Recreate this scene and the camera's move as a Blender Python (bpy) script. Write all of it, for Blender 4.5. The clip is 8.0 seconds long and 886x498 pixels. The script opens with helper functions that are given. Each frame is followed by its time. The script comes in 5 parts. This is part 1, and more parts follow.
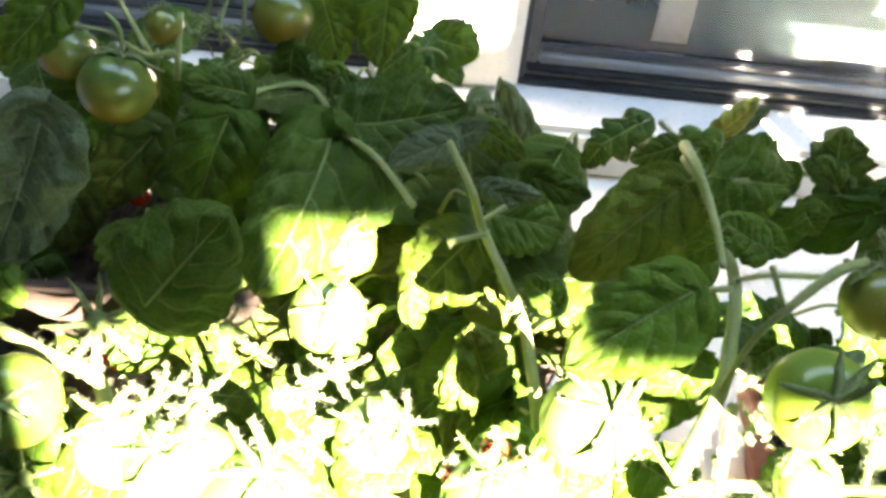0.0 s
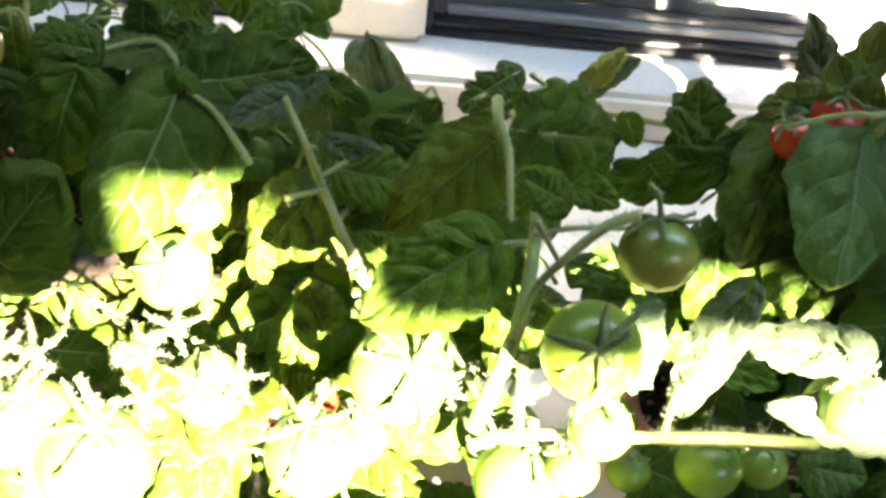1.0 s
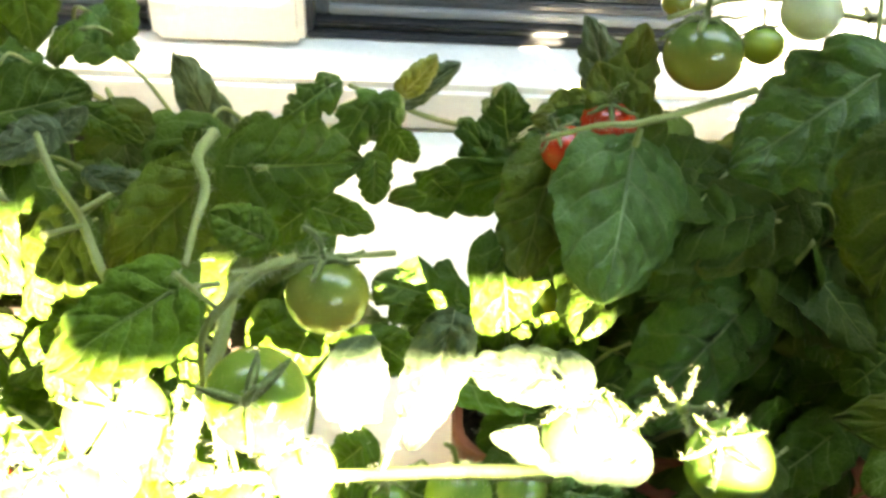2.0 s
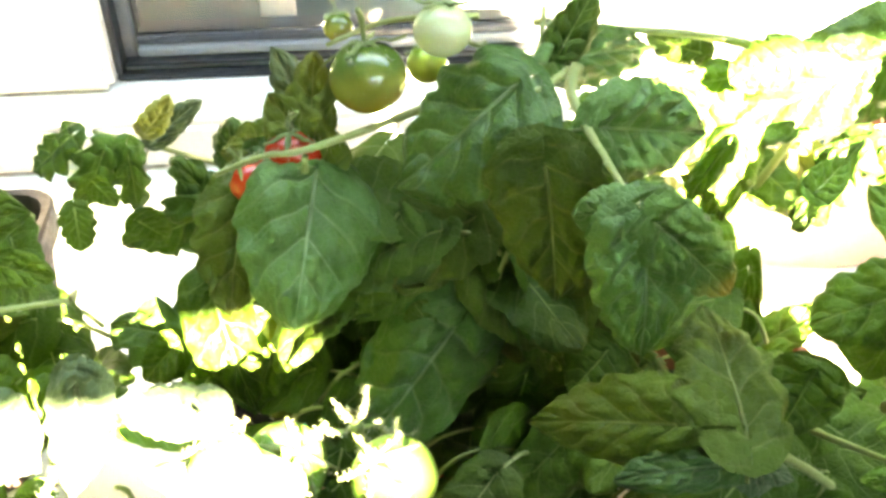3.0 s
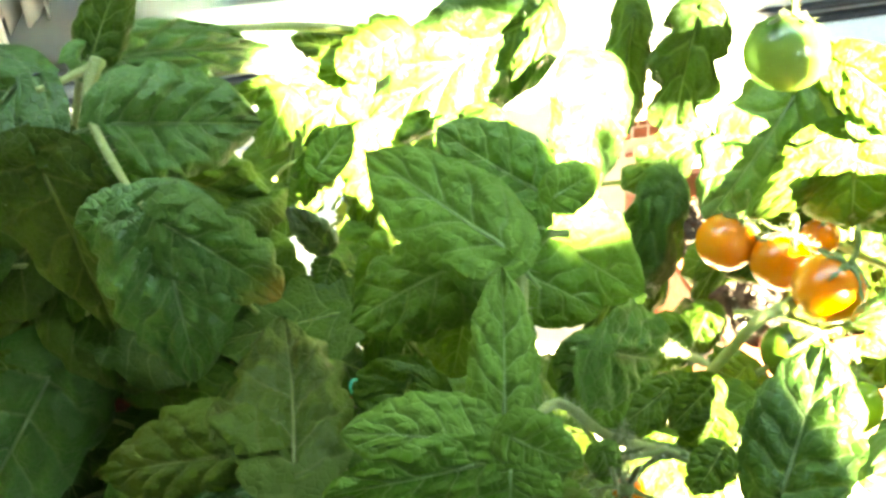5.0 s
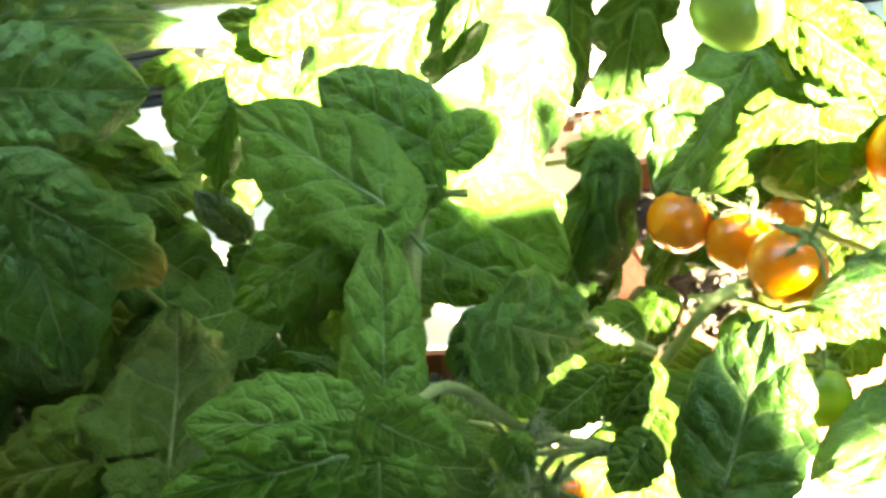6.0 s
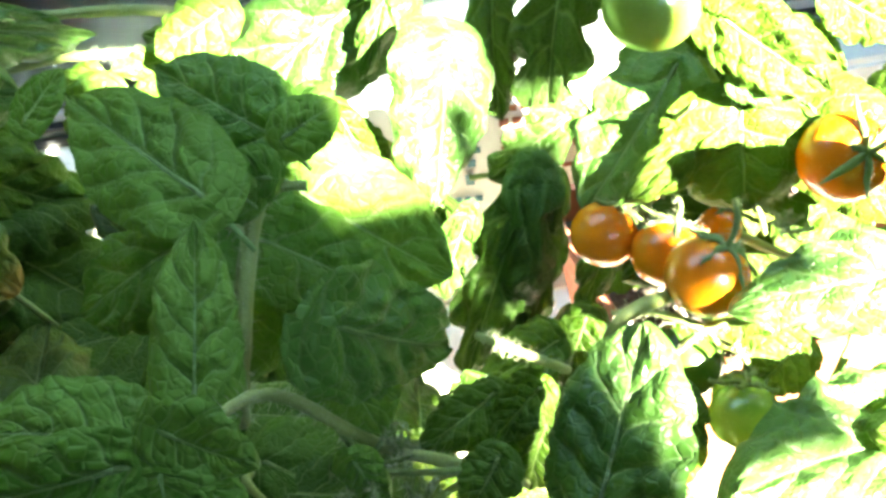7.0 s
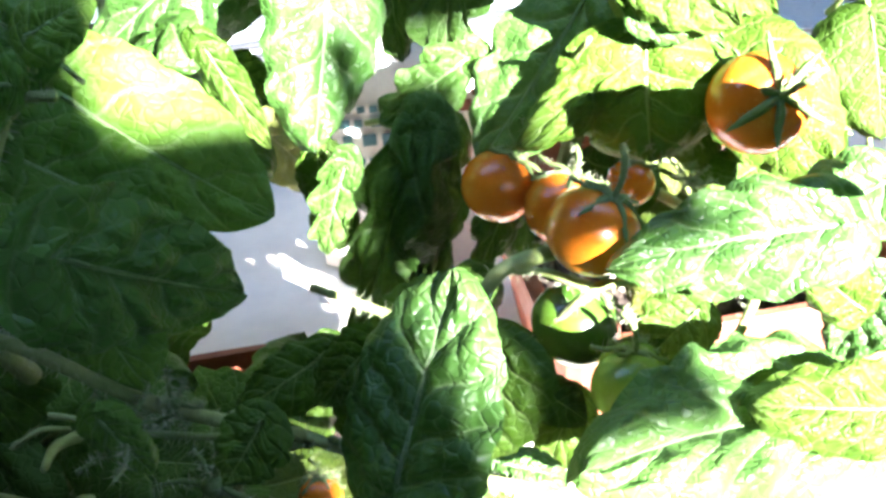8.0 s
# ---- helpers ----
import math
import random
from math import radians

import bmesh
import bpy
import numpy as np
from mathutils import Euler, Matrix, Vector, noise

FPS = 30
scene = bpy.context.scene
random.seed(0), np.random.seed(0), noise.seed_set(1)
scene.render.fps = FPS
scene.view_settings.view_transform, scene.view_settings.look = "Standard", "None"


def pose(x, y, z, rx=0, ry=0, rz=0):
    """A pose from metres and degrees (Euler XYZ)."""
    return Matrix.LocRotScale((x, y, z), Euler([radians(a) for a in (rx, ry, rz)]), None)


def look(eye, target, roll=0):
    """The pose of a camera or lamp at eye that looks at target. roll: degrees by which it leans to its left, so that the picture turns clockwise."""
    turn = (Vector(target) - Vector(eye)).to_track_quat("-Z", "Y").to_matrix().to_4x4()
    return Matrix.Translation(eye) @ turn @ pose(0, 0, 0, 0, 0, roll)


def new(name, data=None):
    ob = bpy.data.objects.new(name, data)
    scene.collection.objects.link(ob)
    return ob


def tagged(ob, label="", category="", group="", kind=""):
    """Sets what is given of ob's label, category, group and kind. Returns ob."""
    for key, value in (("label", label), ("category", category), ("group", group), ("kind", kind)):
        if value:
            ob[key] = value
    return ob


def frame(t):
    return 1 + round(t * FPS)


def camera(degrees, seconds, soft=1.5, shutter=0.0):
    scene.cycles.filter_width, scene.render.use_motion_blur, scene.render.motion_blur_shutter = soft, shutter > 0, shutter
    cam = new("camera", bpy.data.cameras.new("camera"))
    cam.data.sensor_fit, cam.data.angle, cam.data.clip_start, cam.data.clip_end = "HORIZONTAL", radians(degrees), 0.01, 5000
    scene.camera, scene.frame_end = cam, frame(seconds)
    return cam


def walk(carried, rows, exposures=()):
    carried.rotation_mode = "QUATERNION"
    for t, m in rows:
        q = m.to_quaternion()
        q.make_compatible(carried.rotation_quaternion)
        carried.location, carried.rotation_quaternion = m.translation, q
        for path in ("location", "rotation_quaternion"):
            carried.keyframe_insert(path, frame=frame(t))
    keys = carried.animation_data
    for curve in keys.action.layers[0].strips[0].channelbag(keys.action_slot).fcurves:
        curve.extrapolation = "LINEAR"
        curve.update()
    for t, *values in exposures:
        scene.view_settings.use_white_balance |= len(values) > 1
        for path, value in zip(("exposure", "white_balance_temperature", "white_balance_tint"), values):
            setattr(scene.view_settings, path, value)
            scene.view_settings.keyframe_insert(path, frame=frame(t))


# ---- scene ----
# A balcony: dwarf tomato plants in terracotta pots on a deep white sill
# in front of a window; sun from behind the camera, cut by added unseen panels.

# ---- camera ----
cam = camera(47.5, 8.0, soft=3.1)
walk(cam, [
    (0, look((0.062, 0.044, 0.468), (0.112, 1.631, -0.748), 6.8)),
    (0.5, look((0.091, 0.041, 0.47), (0.159, 1.594, -0.789), 6.7)),
    (1, look((0.125, 0.044, 0.478), (0.218, 1.571, -0.811), 7.1)),
    (1.2, look((0.144, 0.048, 0.479), (0.229, 1.571, -0.814), 6.2)),
    (2.3, look((0.271, 0.068, 0.503), (0.336, 1.561, -0.826), 3.0)),
    (2.5, look((0.294, 0.065, 0.506), (0.38, 1.561, -0.818), 2.7)),
    (3, look((0.355, 0.06, 0.504), (0.479, 1.58, -0.79), 0.0)),
    (3.5, look((0.401, 0.067, 0.492), (0.565, 1.586, -0.799), -1.3)),
    (4, look((0.444, 0.06, 0.484), (0.67, 1.59, -0.783), -2.0)),
    (4.5, look((0.469, 0.061, 0.469), (0.72, 1.614, -0.767), -2.5)),
    (5, look((0.496, 0.069, 0.454), (0.789, 1.637, -0.754), -2.6)),
    (5.2, look((0.506, 0.074, 0.445), (0.794, 1.642, -0.761), -3.1)),
    (6.5, look((0.545, 0.085, 0.407), (0.835, 1.707, -0.727), -4.1)),
    (7, look((0.571, 0.086, 0.395), (0.836, 1.735, -0.706), -5.0)),
    (7.5, look((0.596, 0.092, 0.382), (0.862, 1.735, -0.728), -4.5)),
    (8, look((0.62, 0.1, 0.365), (0.851, 1.731, -0.769), -4.2)),
], [(0.0, 5.5, 8200, 14), (1.0, 5.25, 8600, 14), (2.5, 6.5, 10800, 4), (3.5, 6.8, 9900, 10), (4.5, 6.5, 10400, -4), (6.5, 5.5, 8700, -6), (7.3, 5.1, 7000, -4), (8.0, 4.35, 6100, 14)])

# ---- light ----
SUN_ELEV, SUN_TURN = 27.0, 25.0          # degrees up, degrees round towards +x, as seen from the plants looking back
world = bpy.data.worlds.new("sky")
scene.world = world
world.use_nodes = True
wn = world.node_tree.nodes
sky = wn.new("ShaderNodeTexSky")
sky.sky_type = "NISHITA"
sky.sun_disc = False
sky.dust_density, sky.ozone_density = 0.0, 0.0
sky.sun_elevation = radians(SUN_ELEV)
sky.sun_rotation = radians(180 - SUN_TURN)
wn["Background"].inputs["Strength"].default_value = 0.12
world.node_tree.links.new(sky.outputs[0], wn["Background"].inputs["Color"])
sun_dir = Vector((math.sin(radians(SUN_TURN)) * math.cos(radians(SUN_ELEV)), -math.cos(radians(SUN_TURN)) * math.cos(radians(SUN_ELEV)), math.sin(radians(SUN_ELEV))))
sun = new("sun", bpy.data.lights.new("sun", "SUN"))
sun.data.energy, sun.data.angle, sun.data.color = 5.0, radians(0.5), (1.0, 0.97, 0.92)
sun.matrix_world = look(sun_dir * 5, (0, 0, 0))


# ---- materials ----
def material(name, base, rough=0.6, metal=0.0, spec=0.5):
    m = bpy.data.materials.new(name)
    m.use_nodes = True
    b = m.node_tree.nodes["Principled BSDF"]
    b.inputs["Base Color"].default_value = (*base, 1)
    b.inputs["Roughness"].default_value = rough
    b.inputs["Metallic"].default_value = metal
    b.inputs["Specular IOR Level"].default_value = spec
    return m, m.node_tree.nodes, m.node_tree.links, b


def node(nodes, kind, **values):
    n = nodes.new(kind)
    for key, value in values.items():
        n.inputs[key].default_value = value
    return n


def math_node(nodes, links, op, a, b=None, c=None):
    n = nodes.new("ShaderNodeMath")
    n.operation = op
    for i, v in enumerate((a, b, c)):
        if v is None:
            continue
        if isinstance(v, (int, float)):
            n.inputs[i].default_value = v
        else:
            links.new(v, n.inputs[i])
    return n.outputs[0]


def mix_colour(nodes, links, fac, a, b, blend="MIX"):
    n = nodes.new("ShaderNodeMix")
    n.data_type, n.blend_type = "RGBA", blend
    for socket, v in ((n.inputs[0], fac), (n.inputs[6], a), (n.inputs[7], b)):
        if isinstance(v, tuple):
            socket.default_value = (*v, 1)
        elif isinstance(v, (int, float)):
            socket.default_value = v
        else:
            links.new(v, socket)
    return n.outputs[2]


def noise_fac(nodes, links, scale, detail=3.0, low=0.35, high=0.65, coord="Object", rough=0.55):
    tc = nodes.new("ShaderNodeTexCoord")
    n = node(nodes, "ShaderNodeTexNoise", Scale=scale, Detail=detail, Roughness=rough)
    links.new(tc.outputs[coord], n.inputs["Vector"])
    r = nodes.new("ShaderNodeMapRange")
    r.inputs[1].default_value, r.inputs[2].default_value = low, high
    links.new(n.outputs[0], r.inputs[0])
    return r.outputs[0]


def bump(nodes, links, height, strength, distance, shader):
    n = node(nodes, "ShaderNodeBump", Strength=strength, Distance=distance)
    links.new(height, n.inputs["Height"])
    links.new(n.outputs[0], shader.inputs["Normal"])
    return n


def plain(name, base, other, scale, rough=0.6, relief=0.15, spec=0.4, metal=0.0, fine=12.0):
    """A surface with stains at one scale and a grain at a finer one."""
    m, n, l, b = material(name, base, rough, metal, spec)
    big = noise_fac(n, l, scale, 4)
    small = noise_fac(n, l, scale * fine, 3)
    c = mix_colour(n, l, math_node(n, l, "MULTIPLY", big, 0.8), base, other)
    c = mix_colour(n, l, math_node(n, l, "MULTIPLY", small, 0.25), c, tuple(0.7 * v for v in base))
    l.new(c, b.inputs["Base Color"])
    l.new(math_node(n, l, "MULTIPLY_ADD", small, 0.2, rough - 0.1), b.inputs["Roughness"])
    bump(n, l, small, relief, 0.001, b)
    return m


def leaf_material(name, deep, light, vein, edge, edge_amount, glow, sheen=0.0, rough=0.5, spec=0.4):
    """Blade with a pale midrib, side veins, quilted fields between them and patchy colour; the leaf's UV runs along and across it."""
    m, n, l, b = material(name, deep, rough, 0.0, spec)
    uv = n.new("ShaderNodeUVMap")
    uv.uv_map = "UVMap"
    sep = n.new("ShaderNodeSeparateXYZ")
    l.new(uv.outputs[0], sep.inputs[0])
    along, across = sep.outputs[0], sep.outputs[1]
    a = math_node(n, l, "ABSOLUTE", math_node(n, l, "MULTIPLY_ADD", across, 2.0, -1.0))
    info = n.new("ShaderNodeObjectInfo")
    tc = n.new("ShaderNodeTexCoord")
    uv2 = n.new("ShaderNodeUVMap")
    uv2.uv_map = "Veins"
    sep2 = n.new("ShaderNodeSeparateXYZ")
    l.new(uv2.outputs[0], sep2.inputs[0])
    phase = math_node(n, l, "MULTIPLY_ADD", sep2.outputs[0], 20.0, -9.5)
    tri = math_node(n, l, "ABSOLUTE", math_node(n, l, "SUBTRACT", math_node(n, l, "FRACT", phase), 0.5))
    side = n.new("ShaderNodeMapRange")
    side.interpolation_type = "SMOOTHSTEP"
    l.new(tri, side.inputs[0])
    side.inputs[1].default_value, side.inputs[2].default_value, side.inputs[3].default_value, side.inputs[4].default_value = 0.0, 0.085, 1.0, 0.0
    fade = math_node(n, l, "SUBTRACT", 1.0, math_node(n, l, "MULTIPLY", a, 0.75))
    side_v = math_node(n, l, "MULTIPLY", side.outputs[0], fade)
    mid = n.new("ShaderNodeMapRange")
    mid.interpolation_type = "SMOOTHSTEP"
    l.new(math_node(n, l, "MULTIPLY_ADD", along, 0.02, a), mid.inputs[0])
    mid.inputs[1].default_value, mid.inputs[2].default_value, mid.inputs[3].default_value, mid.inputs[4].default_value = 0.015, 0.045, 1.0, 0.0
    veins = math_node(n, l, "MAXIMUM", mid.outputs[0], math_node(n, l, "MULTIPLY", side_v, 0.55))
    fine = node(n, "ShaderNodeTexVoronoi", Scale=330.0)
    fine.feature = "DISTANCE_TO_EDGE"
    l.new(tc.outputs["Object"], fine.inputs["Vector"])
    net = n.new("ShaderNodeMapRange")
    l.new(fine.outputs["Distance"], net.inputs[0])
    net.inputs[1].default_value, net.inputs[2].default_value, net.inputs[3].default_value, net.inputs[4].default_value = 0.0, 0.16, 1.0, 0.0
    patch = noise_fac(n, l, 55.0, 3, 0.3, 0.7)
    hue = math_node(n, l, "MULTIPLY_ADD", info.outputs["Random"], 1.0, -0.25)
    c = mix_colour(n, l, math_node(n, l, "MULTIPLY_ADD", patch, 0.45, hue), deep, light)
    c = mix_colour(n, l, math_node(n, l, "MULTIPLY", math_node(n, l, "MULTIPLY", math_node(n, l, "POWER", along, 9.0 if edge_amount > 1 else 2.0), patch), edge_amount), c, edge)
    c = mix_colour(n, l, math_node(n, l, "MULTIPLY", net.outputs[0], 0.07), c, vein)
    c = mix_colour(n, l, math_node(n, l, "MULTIPLY", veins, 0.9), c, vein)
    l.new(c, b.inputs["Base Color"])
    pucker = noise_fac(n, l, 110.0, 1, 0.25, 0.75)
    height = math_node(n, l, "SUBTRACT", math_node(n, l, "ADD", math_node(n, l, "MULTIPLY", patch, 0.6), math_node(n, l, "MULTIPLY", pucker, 0.7)), math_node(n, l, "ADD", math_node(n, l, "MULTIPLY", veins, 0.8), math_node(n, l, "MULTIPLY", net.outputs[0], 0.22)))
    crease = math_node(n, l, "ABSOLUTE", math_node(n, l, "SUBTRACT", math_node(n, l, "FRACT", math_node(n, l, "MULTIPLY_ADD", phase, 3.0, math_node(n, l, "MULTIPLY", patch, 3.2))), 0.5))
    near = math_node(n, l, "POWER", math_node(n, l, "SUBTRACT", 1.0, math_node(n, l, "MULTIPLY", a, 0.9)), 1.5)
    height = math_node(n, l, "ADD", height, math_node(n, l, "MULTIPLY", math_node(n, l, "MULTIPLY", crease, near), 0.5))
    bump(n, l, height, 0.6, 0.0022, b)
    l.new(math_node(n, l, "MULTIPLY_ADD", patch, 0.2, rough - 0.1), b.inputs["Roughness"])
    if sheen:
        b.inputs["Sheen Weight"].default_value = sheen
        b.inputs["Sheen Roughness"].default_value = 0.4
    tr = n.new("ShaderNodeBsdfTranslucent")
    l.new(mix_colour(n, l, 0.5, c, glow), tr.inputs["Color"])
    mixer = node(n, "ShaderNodeMixShader", Fac=0.14)
    l.new(b.outputs[0], mixer.inputs[1])
    l.new(tr.outputs[0], mixer.inputs[2])
    l.new(mixer.outputs[0], n["Material Output"].inputs["Surface"])
    return m


# Light and shade partly sit in these greens: g, o, d darker, e lighter.
LEAF = {
    "g": leaf_material("leaf_green", (0.023, 0.055, 0.004), (0.052, 0.108, 0.009), (0.19, 0.26, 0.09), (0.12, 0.14, 0.03), 0.3, (0.12, 0.28, 0.03), 0.0, 0.50, 0.16),
    "r": leaf_material("leaf_quilted", (0.026, 0.076, 0.012), (0.060, 0.144, 0.026), (0.20, 0.29, 0.14), (0.10, 0.15, 0.03), 0.3, (0.12, 0.28, 0.04), 0.0, 0.42, 0.34),
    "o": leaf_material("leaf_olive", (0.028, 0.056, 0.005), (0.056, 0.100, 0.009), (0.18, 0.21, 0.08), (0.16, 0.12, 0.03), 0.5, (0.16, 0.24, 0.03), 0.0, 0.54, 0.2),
    "f": leaf_material("leaf_downy", (0.042, 0.075, 0.032), (0.075, 0.110, 0.055), (0.22, 0.26, 0.15), (0.12, 0.13, 0.06), 0.3, (0.12, 0.20, 0.06), 0.12, 0.65, 0.2),
    "y": leaf_material("leaf_yellowing", (0.14, 0.17, 0.03), (0.22, 0.24, 0.05), (0.30, 0.32, 0.12), (0.22, 0.20, 0.04), 0.6, (0.35, 0.40, 0.05), 0.1),
    "e": leaf_material("leaf_fresh", (0.064, 0.150, 0.013), (0.108, 0.215, 0.030), (0.24, 0.36, 0.15), (0.12, 0.19, 0.05), 0.2, (0.20, 0.40, 0.06), 0.0, 0.50, 0.18),
    # l: light passing through the blade is put into a lighter green
    "l": leaf_material("leaf_light", (0.050, 0.120, 0.010), (0.085, 0.175, 0.022), (0.22, 0.32, 0.12), (0.12, 0.17, 0.04), 0.2, (0.22, 0.40, 0.05), 0.0, 0.48, 0.22),
    "q": leaf_material("leaf_fresh_quilted", (0.050, 0.125, 0.014), (0.090, 0.190, 0.032), (0.23, 0.34, 0.15), (0.12, 0.18, 0.05), 0.2, (0.18, 0.38, 0.06), 0.0, 0.44, 0.28),
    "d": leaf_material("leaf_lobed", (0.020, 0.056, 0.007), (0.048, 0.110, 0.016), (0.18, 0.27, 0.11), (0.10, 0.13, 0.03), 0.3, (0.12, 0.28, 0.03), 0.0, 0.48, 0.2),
    "s": leaf_material("leaf_scorched", (0.025, 0.070, 0.010), (0.058, 0.130, 0.018), (0.18, 0.26, 0.11), (0.42, 0.24, 0.05), 2.2, (0.14, 0.26, 0.03), 0.0, 0.5, 0.25),
}


def tomato_material(name, shoulder, body, blush, rough=0.24):
    """Skin that runs from the stem end to the blossom end, with soft streaks and pale flecks."""
    m, n, l, b = material(name, body, rough, 0.0, 0.5)
    tc = n.new("ShaderNodeTexCoord")
    sep = n.new("ShaderNodeSeparateXYZ")
    l.new(tc.outputs["Generated"], sep.inputs[0])
    soft = noise_fac(n, l, 60.0, 3, 0.3, 0.7)
    up = math_node(n, l, "ADD", sep.outputs[2], math_node(n, l, "MULTIPLY_ADD", soft, 0.3, -0.15))
    r = n.new("ShaderNodeMapRange")
    r.interpolation_type = "SMOOTHSTEP"
    r.inputs[1].default_value, r.inputs[2].default_value = 0.45, 0.95
    l.new(up, r.inputs[0])
    c = mix_colour(n, l, r.outputs[0], body, shoulder)
    low = n.new("ShaderNodeMapRange")
    low.inputs[1].default_value, low.inputs[2].default_value, low.inputs[3].default_value, low.inputs[4].default_value = 0.0, 0.4, 0.7, 0.0
    l.new(up, low.inputs[0])
    c = mix_colour(n, l, low.outputs[0], c, blush)
    flecks = noise_fac(n, l, 900.0, 1, 0.62, 0.75)
    c = mix_colour(n, l, math_node(n, l, "MULTIPLY", flecks, 0.25), c, tuple(min(1.0, v * 1.5 + 0.06) for v in body))
    l.new(c, b.inputs["Base Color"])
    b.inputs["Subsurface Weight"].default_value = 0.25
    b.inputs["Subsurface Radius"].default_value = (0.006, 0.004, 0.0015)
    b.inputs["Coat Weight"].default_value = 0.12
    b.inputs["Coat Roughness"].default_value = 0.12
    bump(n, l, flecks, 0.05, 0.0005, b)
    return m


TOMATO = {
    "g": tomato_material("tomato_green", (0.10, 0.20, 0.04), (0.24, 0.34, 0.06), (0.34, 0.40, 0.10)),
    "n": tomato_material("tomato_turning", (0.065, 0.12, 0.020), (0.17, 0.175, 0.030), (0.36, 0.18, 0.035)),
    "t": tomato_material("tomato_breaking", (0.12, 0.18, 0.03), (0.26, 0.26, 0.045), (0.42, 0.24, 0.05)),
    "y": tomato_material("tomato_yellow_green", (0.14, 0.24, 0.03), (0.32, 0.38, 0.05), (0.38, 0.40, 0.08)),
    "p": tomato_material("tomato_pale", (0.32, 0.38, 0.18), (0.46, 0.48, 0.28), (0.50, 0.48, 0.28)),
    "k": tomato_material("tomato_dark_green", (0.035, 0.09, 0.010), (0.075, 0.15, 0.016), (0.13, 0.19, 0.03)),
    "o": tomato_material("tomato_orange", (0.60, 0.15, 0.008), (0.70, 0.20, 0.012), (0.70, 0.24, 0.02)),
    "r": tomato_material("tomato_red", (0.42, 0.03, 0.010), (0.50, 0.04, 0.015), (0.52, 0.06, 0.02)),
}
STEM = plain("stem_green", (0.21, 0.27, 0.08), (0.27, 0.30, 0.12), 60, 0.6, 0.3)
CALYX = plain("calyx_green", (0.11, 0.17, 0.045), (0.16, 0.20, 0.07), 90, 0.65, 0.3)
HAIR = plain("hair_pale", (0.32, 0.35, 0.22), (0.40, 0.42, 0.28), 200, 0.6, 0.0)
PVC = plain("white_pvc", (0.86, 0.83, 0.76), (0.80, 0.77, 0.70), 9, 0.35, 0.03, 0.5)
SILL = plain("sill_laminate", (0.85, 0.80, 0.71), (0.77, 0.72, 0.63), 6, 0.45, 0.05, 0.5)
EDGE = plain("dark_edge_strip", (0.055, 0.060, 0.068), (0.075, 0.080, 0.088), 30, 0.35, 0.05, 0.5)
GASKET = plain("black_rubber", (0.018, 0.019, 0.022), (0.035, 0.036, 0.04), 40, 0.4, 0.1, 0.5)
SPACER = plain("grey_spacer", (0.30, 0.33, 0.35), (0.24, 0.27, 0.29), 30, 0.4, 0.05, 0.5)
# WALL and FLOOR are kept dark to cut light bounced onto the plants.
WALL = plain("grey_render", (0.075, 0.073, 0.07), (0.06, 0.058, 0.056), 3, 0.85, 0.3)
FLOOR = plain("floor_tile", (0.08, 0.075, 0.065), (0.06, 0.055, 0.05), 4, 0.6, 0.2)
DARK_POT = plain("dark_plastic", (0.05, 0.035, 0.028), (0.035, 0.026, 0.022), 18, 0.5, 0.15)
TERRACOTTA = plain("terracotta_plastic", (0.36, 0.11, 0.06), (0.28, 0.09, 0.055), 18, 0.55, 0.15)
SOIL = plain("potting_soil", (0.035, 0.024, 0.017), (0.09, 0.065, 0.045), 160, 0.95, 0.8)
PERLITE = plain("perlite", (0.62, 0.58, 0.52), (0.45, 0.40, 0.34), 300, 0.9, 0.4)
PAPER = plain("bag_paper", (0.66, 0.64, 0.60), (0.58, 0.55, 0.50), 20, 0.6, 0.15)
PRINT_BROWN = plain("print_brown", (0.22, 0.07, 0.04), (0.16, 0.05, 0.03), 60, 0.6, 0.05)
PRINT_TEAL = plain("print_teal", (0.05, 0.14, 0.16), (0.04, 0.10, 0.12), 60, 0.6, 0.05)
TEAL = plain("teal_plastic", (0.01, 0.36, 0.24), (0.01, 0.28, 0.19), 30, 0.35, 0.05)
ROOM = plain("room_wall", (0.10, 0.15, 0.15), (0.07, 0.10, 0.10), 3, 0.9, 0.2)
FABRIC = plain("curtain_fabric", (0.75, 0.74, 0.72), (0.65, 0.64, 0.62), 20, 0.9, 0.3)
GLASS, _, _, gb = material("window_glass", (1, 1, 1), 0.0, 0.0, 0.5)
gb.inputs["Transmission Weight"].default_value = 1.0
gb.inputs["IOR"].default_value = 1.45


# ---- building helpers ----
def finish(bm, name, mat, parent=None, label="", smooth=False):
    me = bpy.data.meshes.new(name)
    bm.to_mesh(me)
    bm.free()
    if smooth:
        me.polygons.foreach_set("use_smooth", [True] * len(me.polygons))
    me.materials.append(mat)
    ob = new(name, me)
    if parent is not None:
        ob.parent = parent
        if parent.name.startswith("tomato_plant"):
            ob.matrix_parent_inverse = Matrix.Translation(-parent.location)
    if label:
        tagged(ob, label)
    return ob


def box(bm, x0, x1, y0, y1, z0, z1, bevel=0.0):
    made = bmesh.ops.create_cube(bm, size=1.0, matrix=Matrix.Translation(((x0 + x1) / 2, (y0 + y1) / 2, (z0 + z1) / 2)) @ Matrix.Diagonal((x1 - x0, y1 - y0, z1 - z0, 1)))
    if bevel:
        vs = set(made["verts"])
        es = [e for e in bm.edges if e.verts[0] in vs and e.verts[1] in vs]
        bmesh.ops.bevel(bm, geom=es, offset=bevel, segments=2, affect="EDGES")


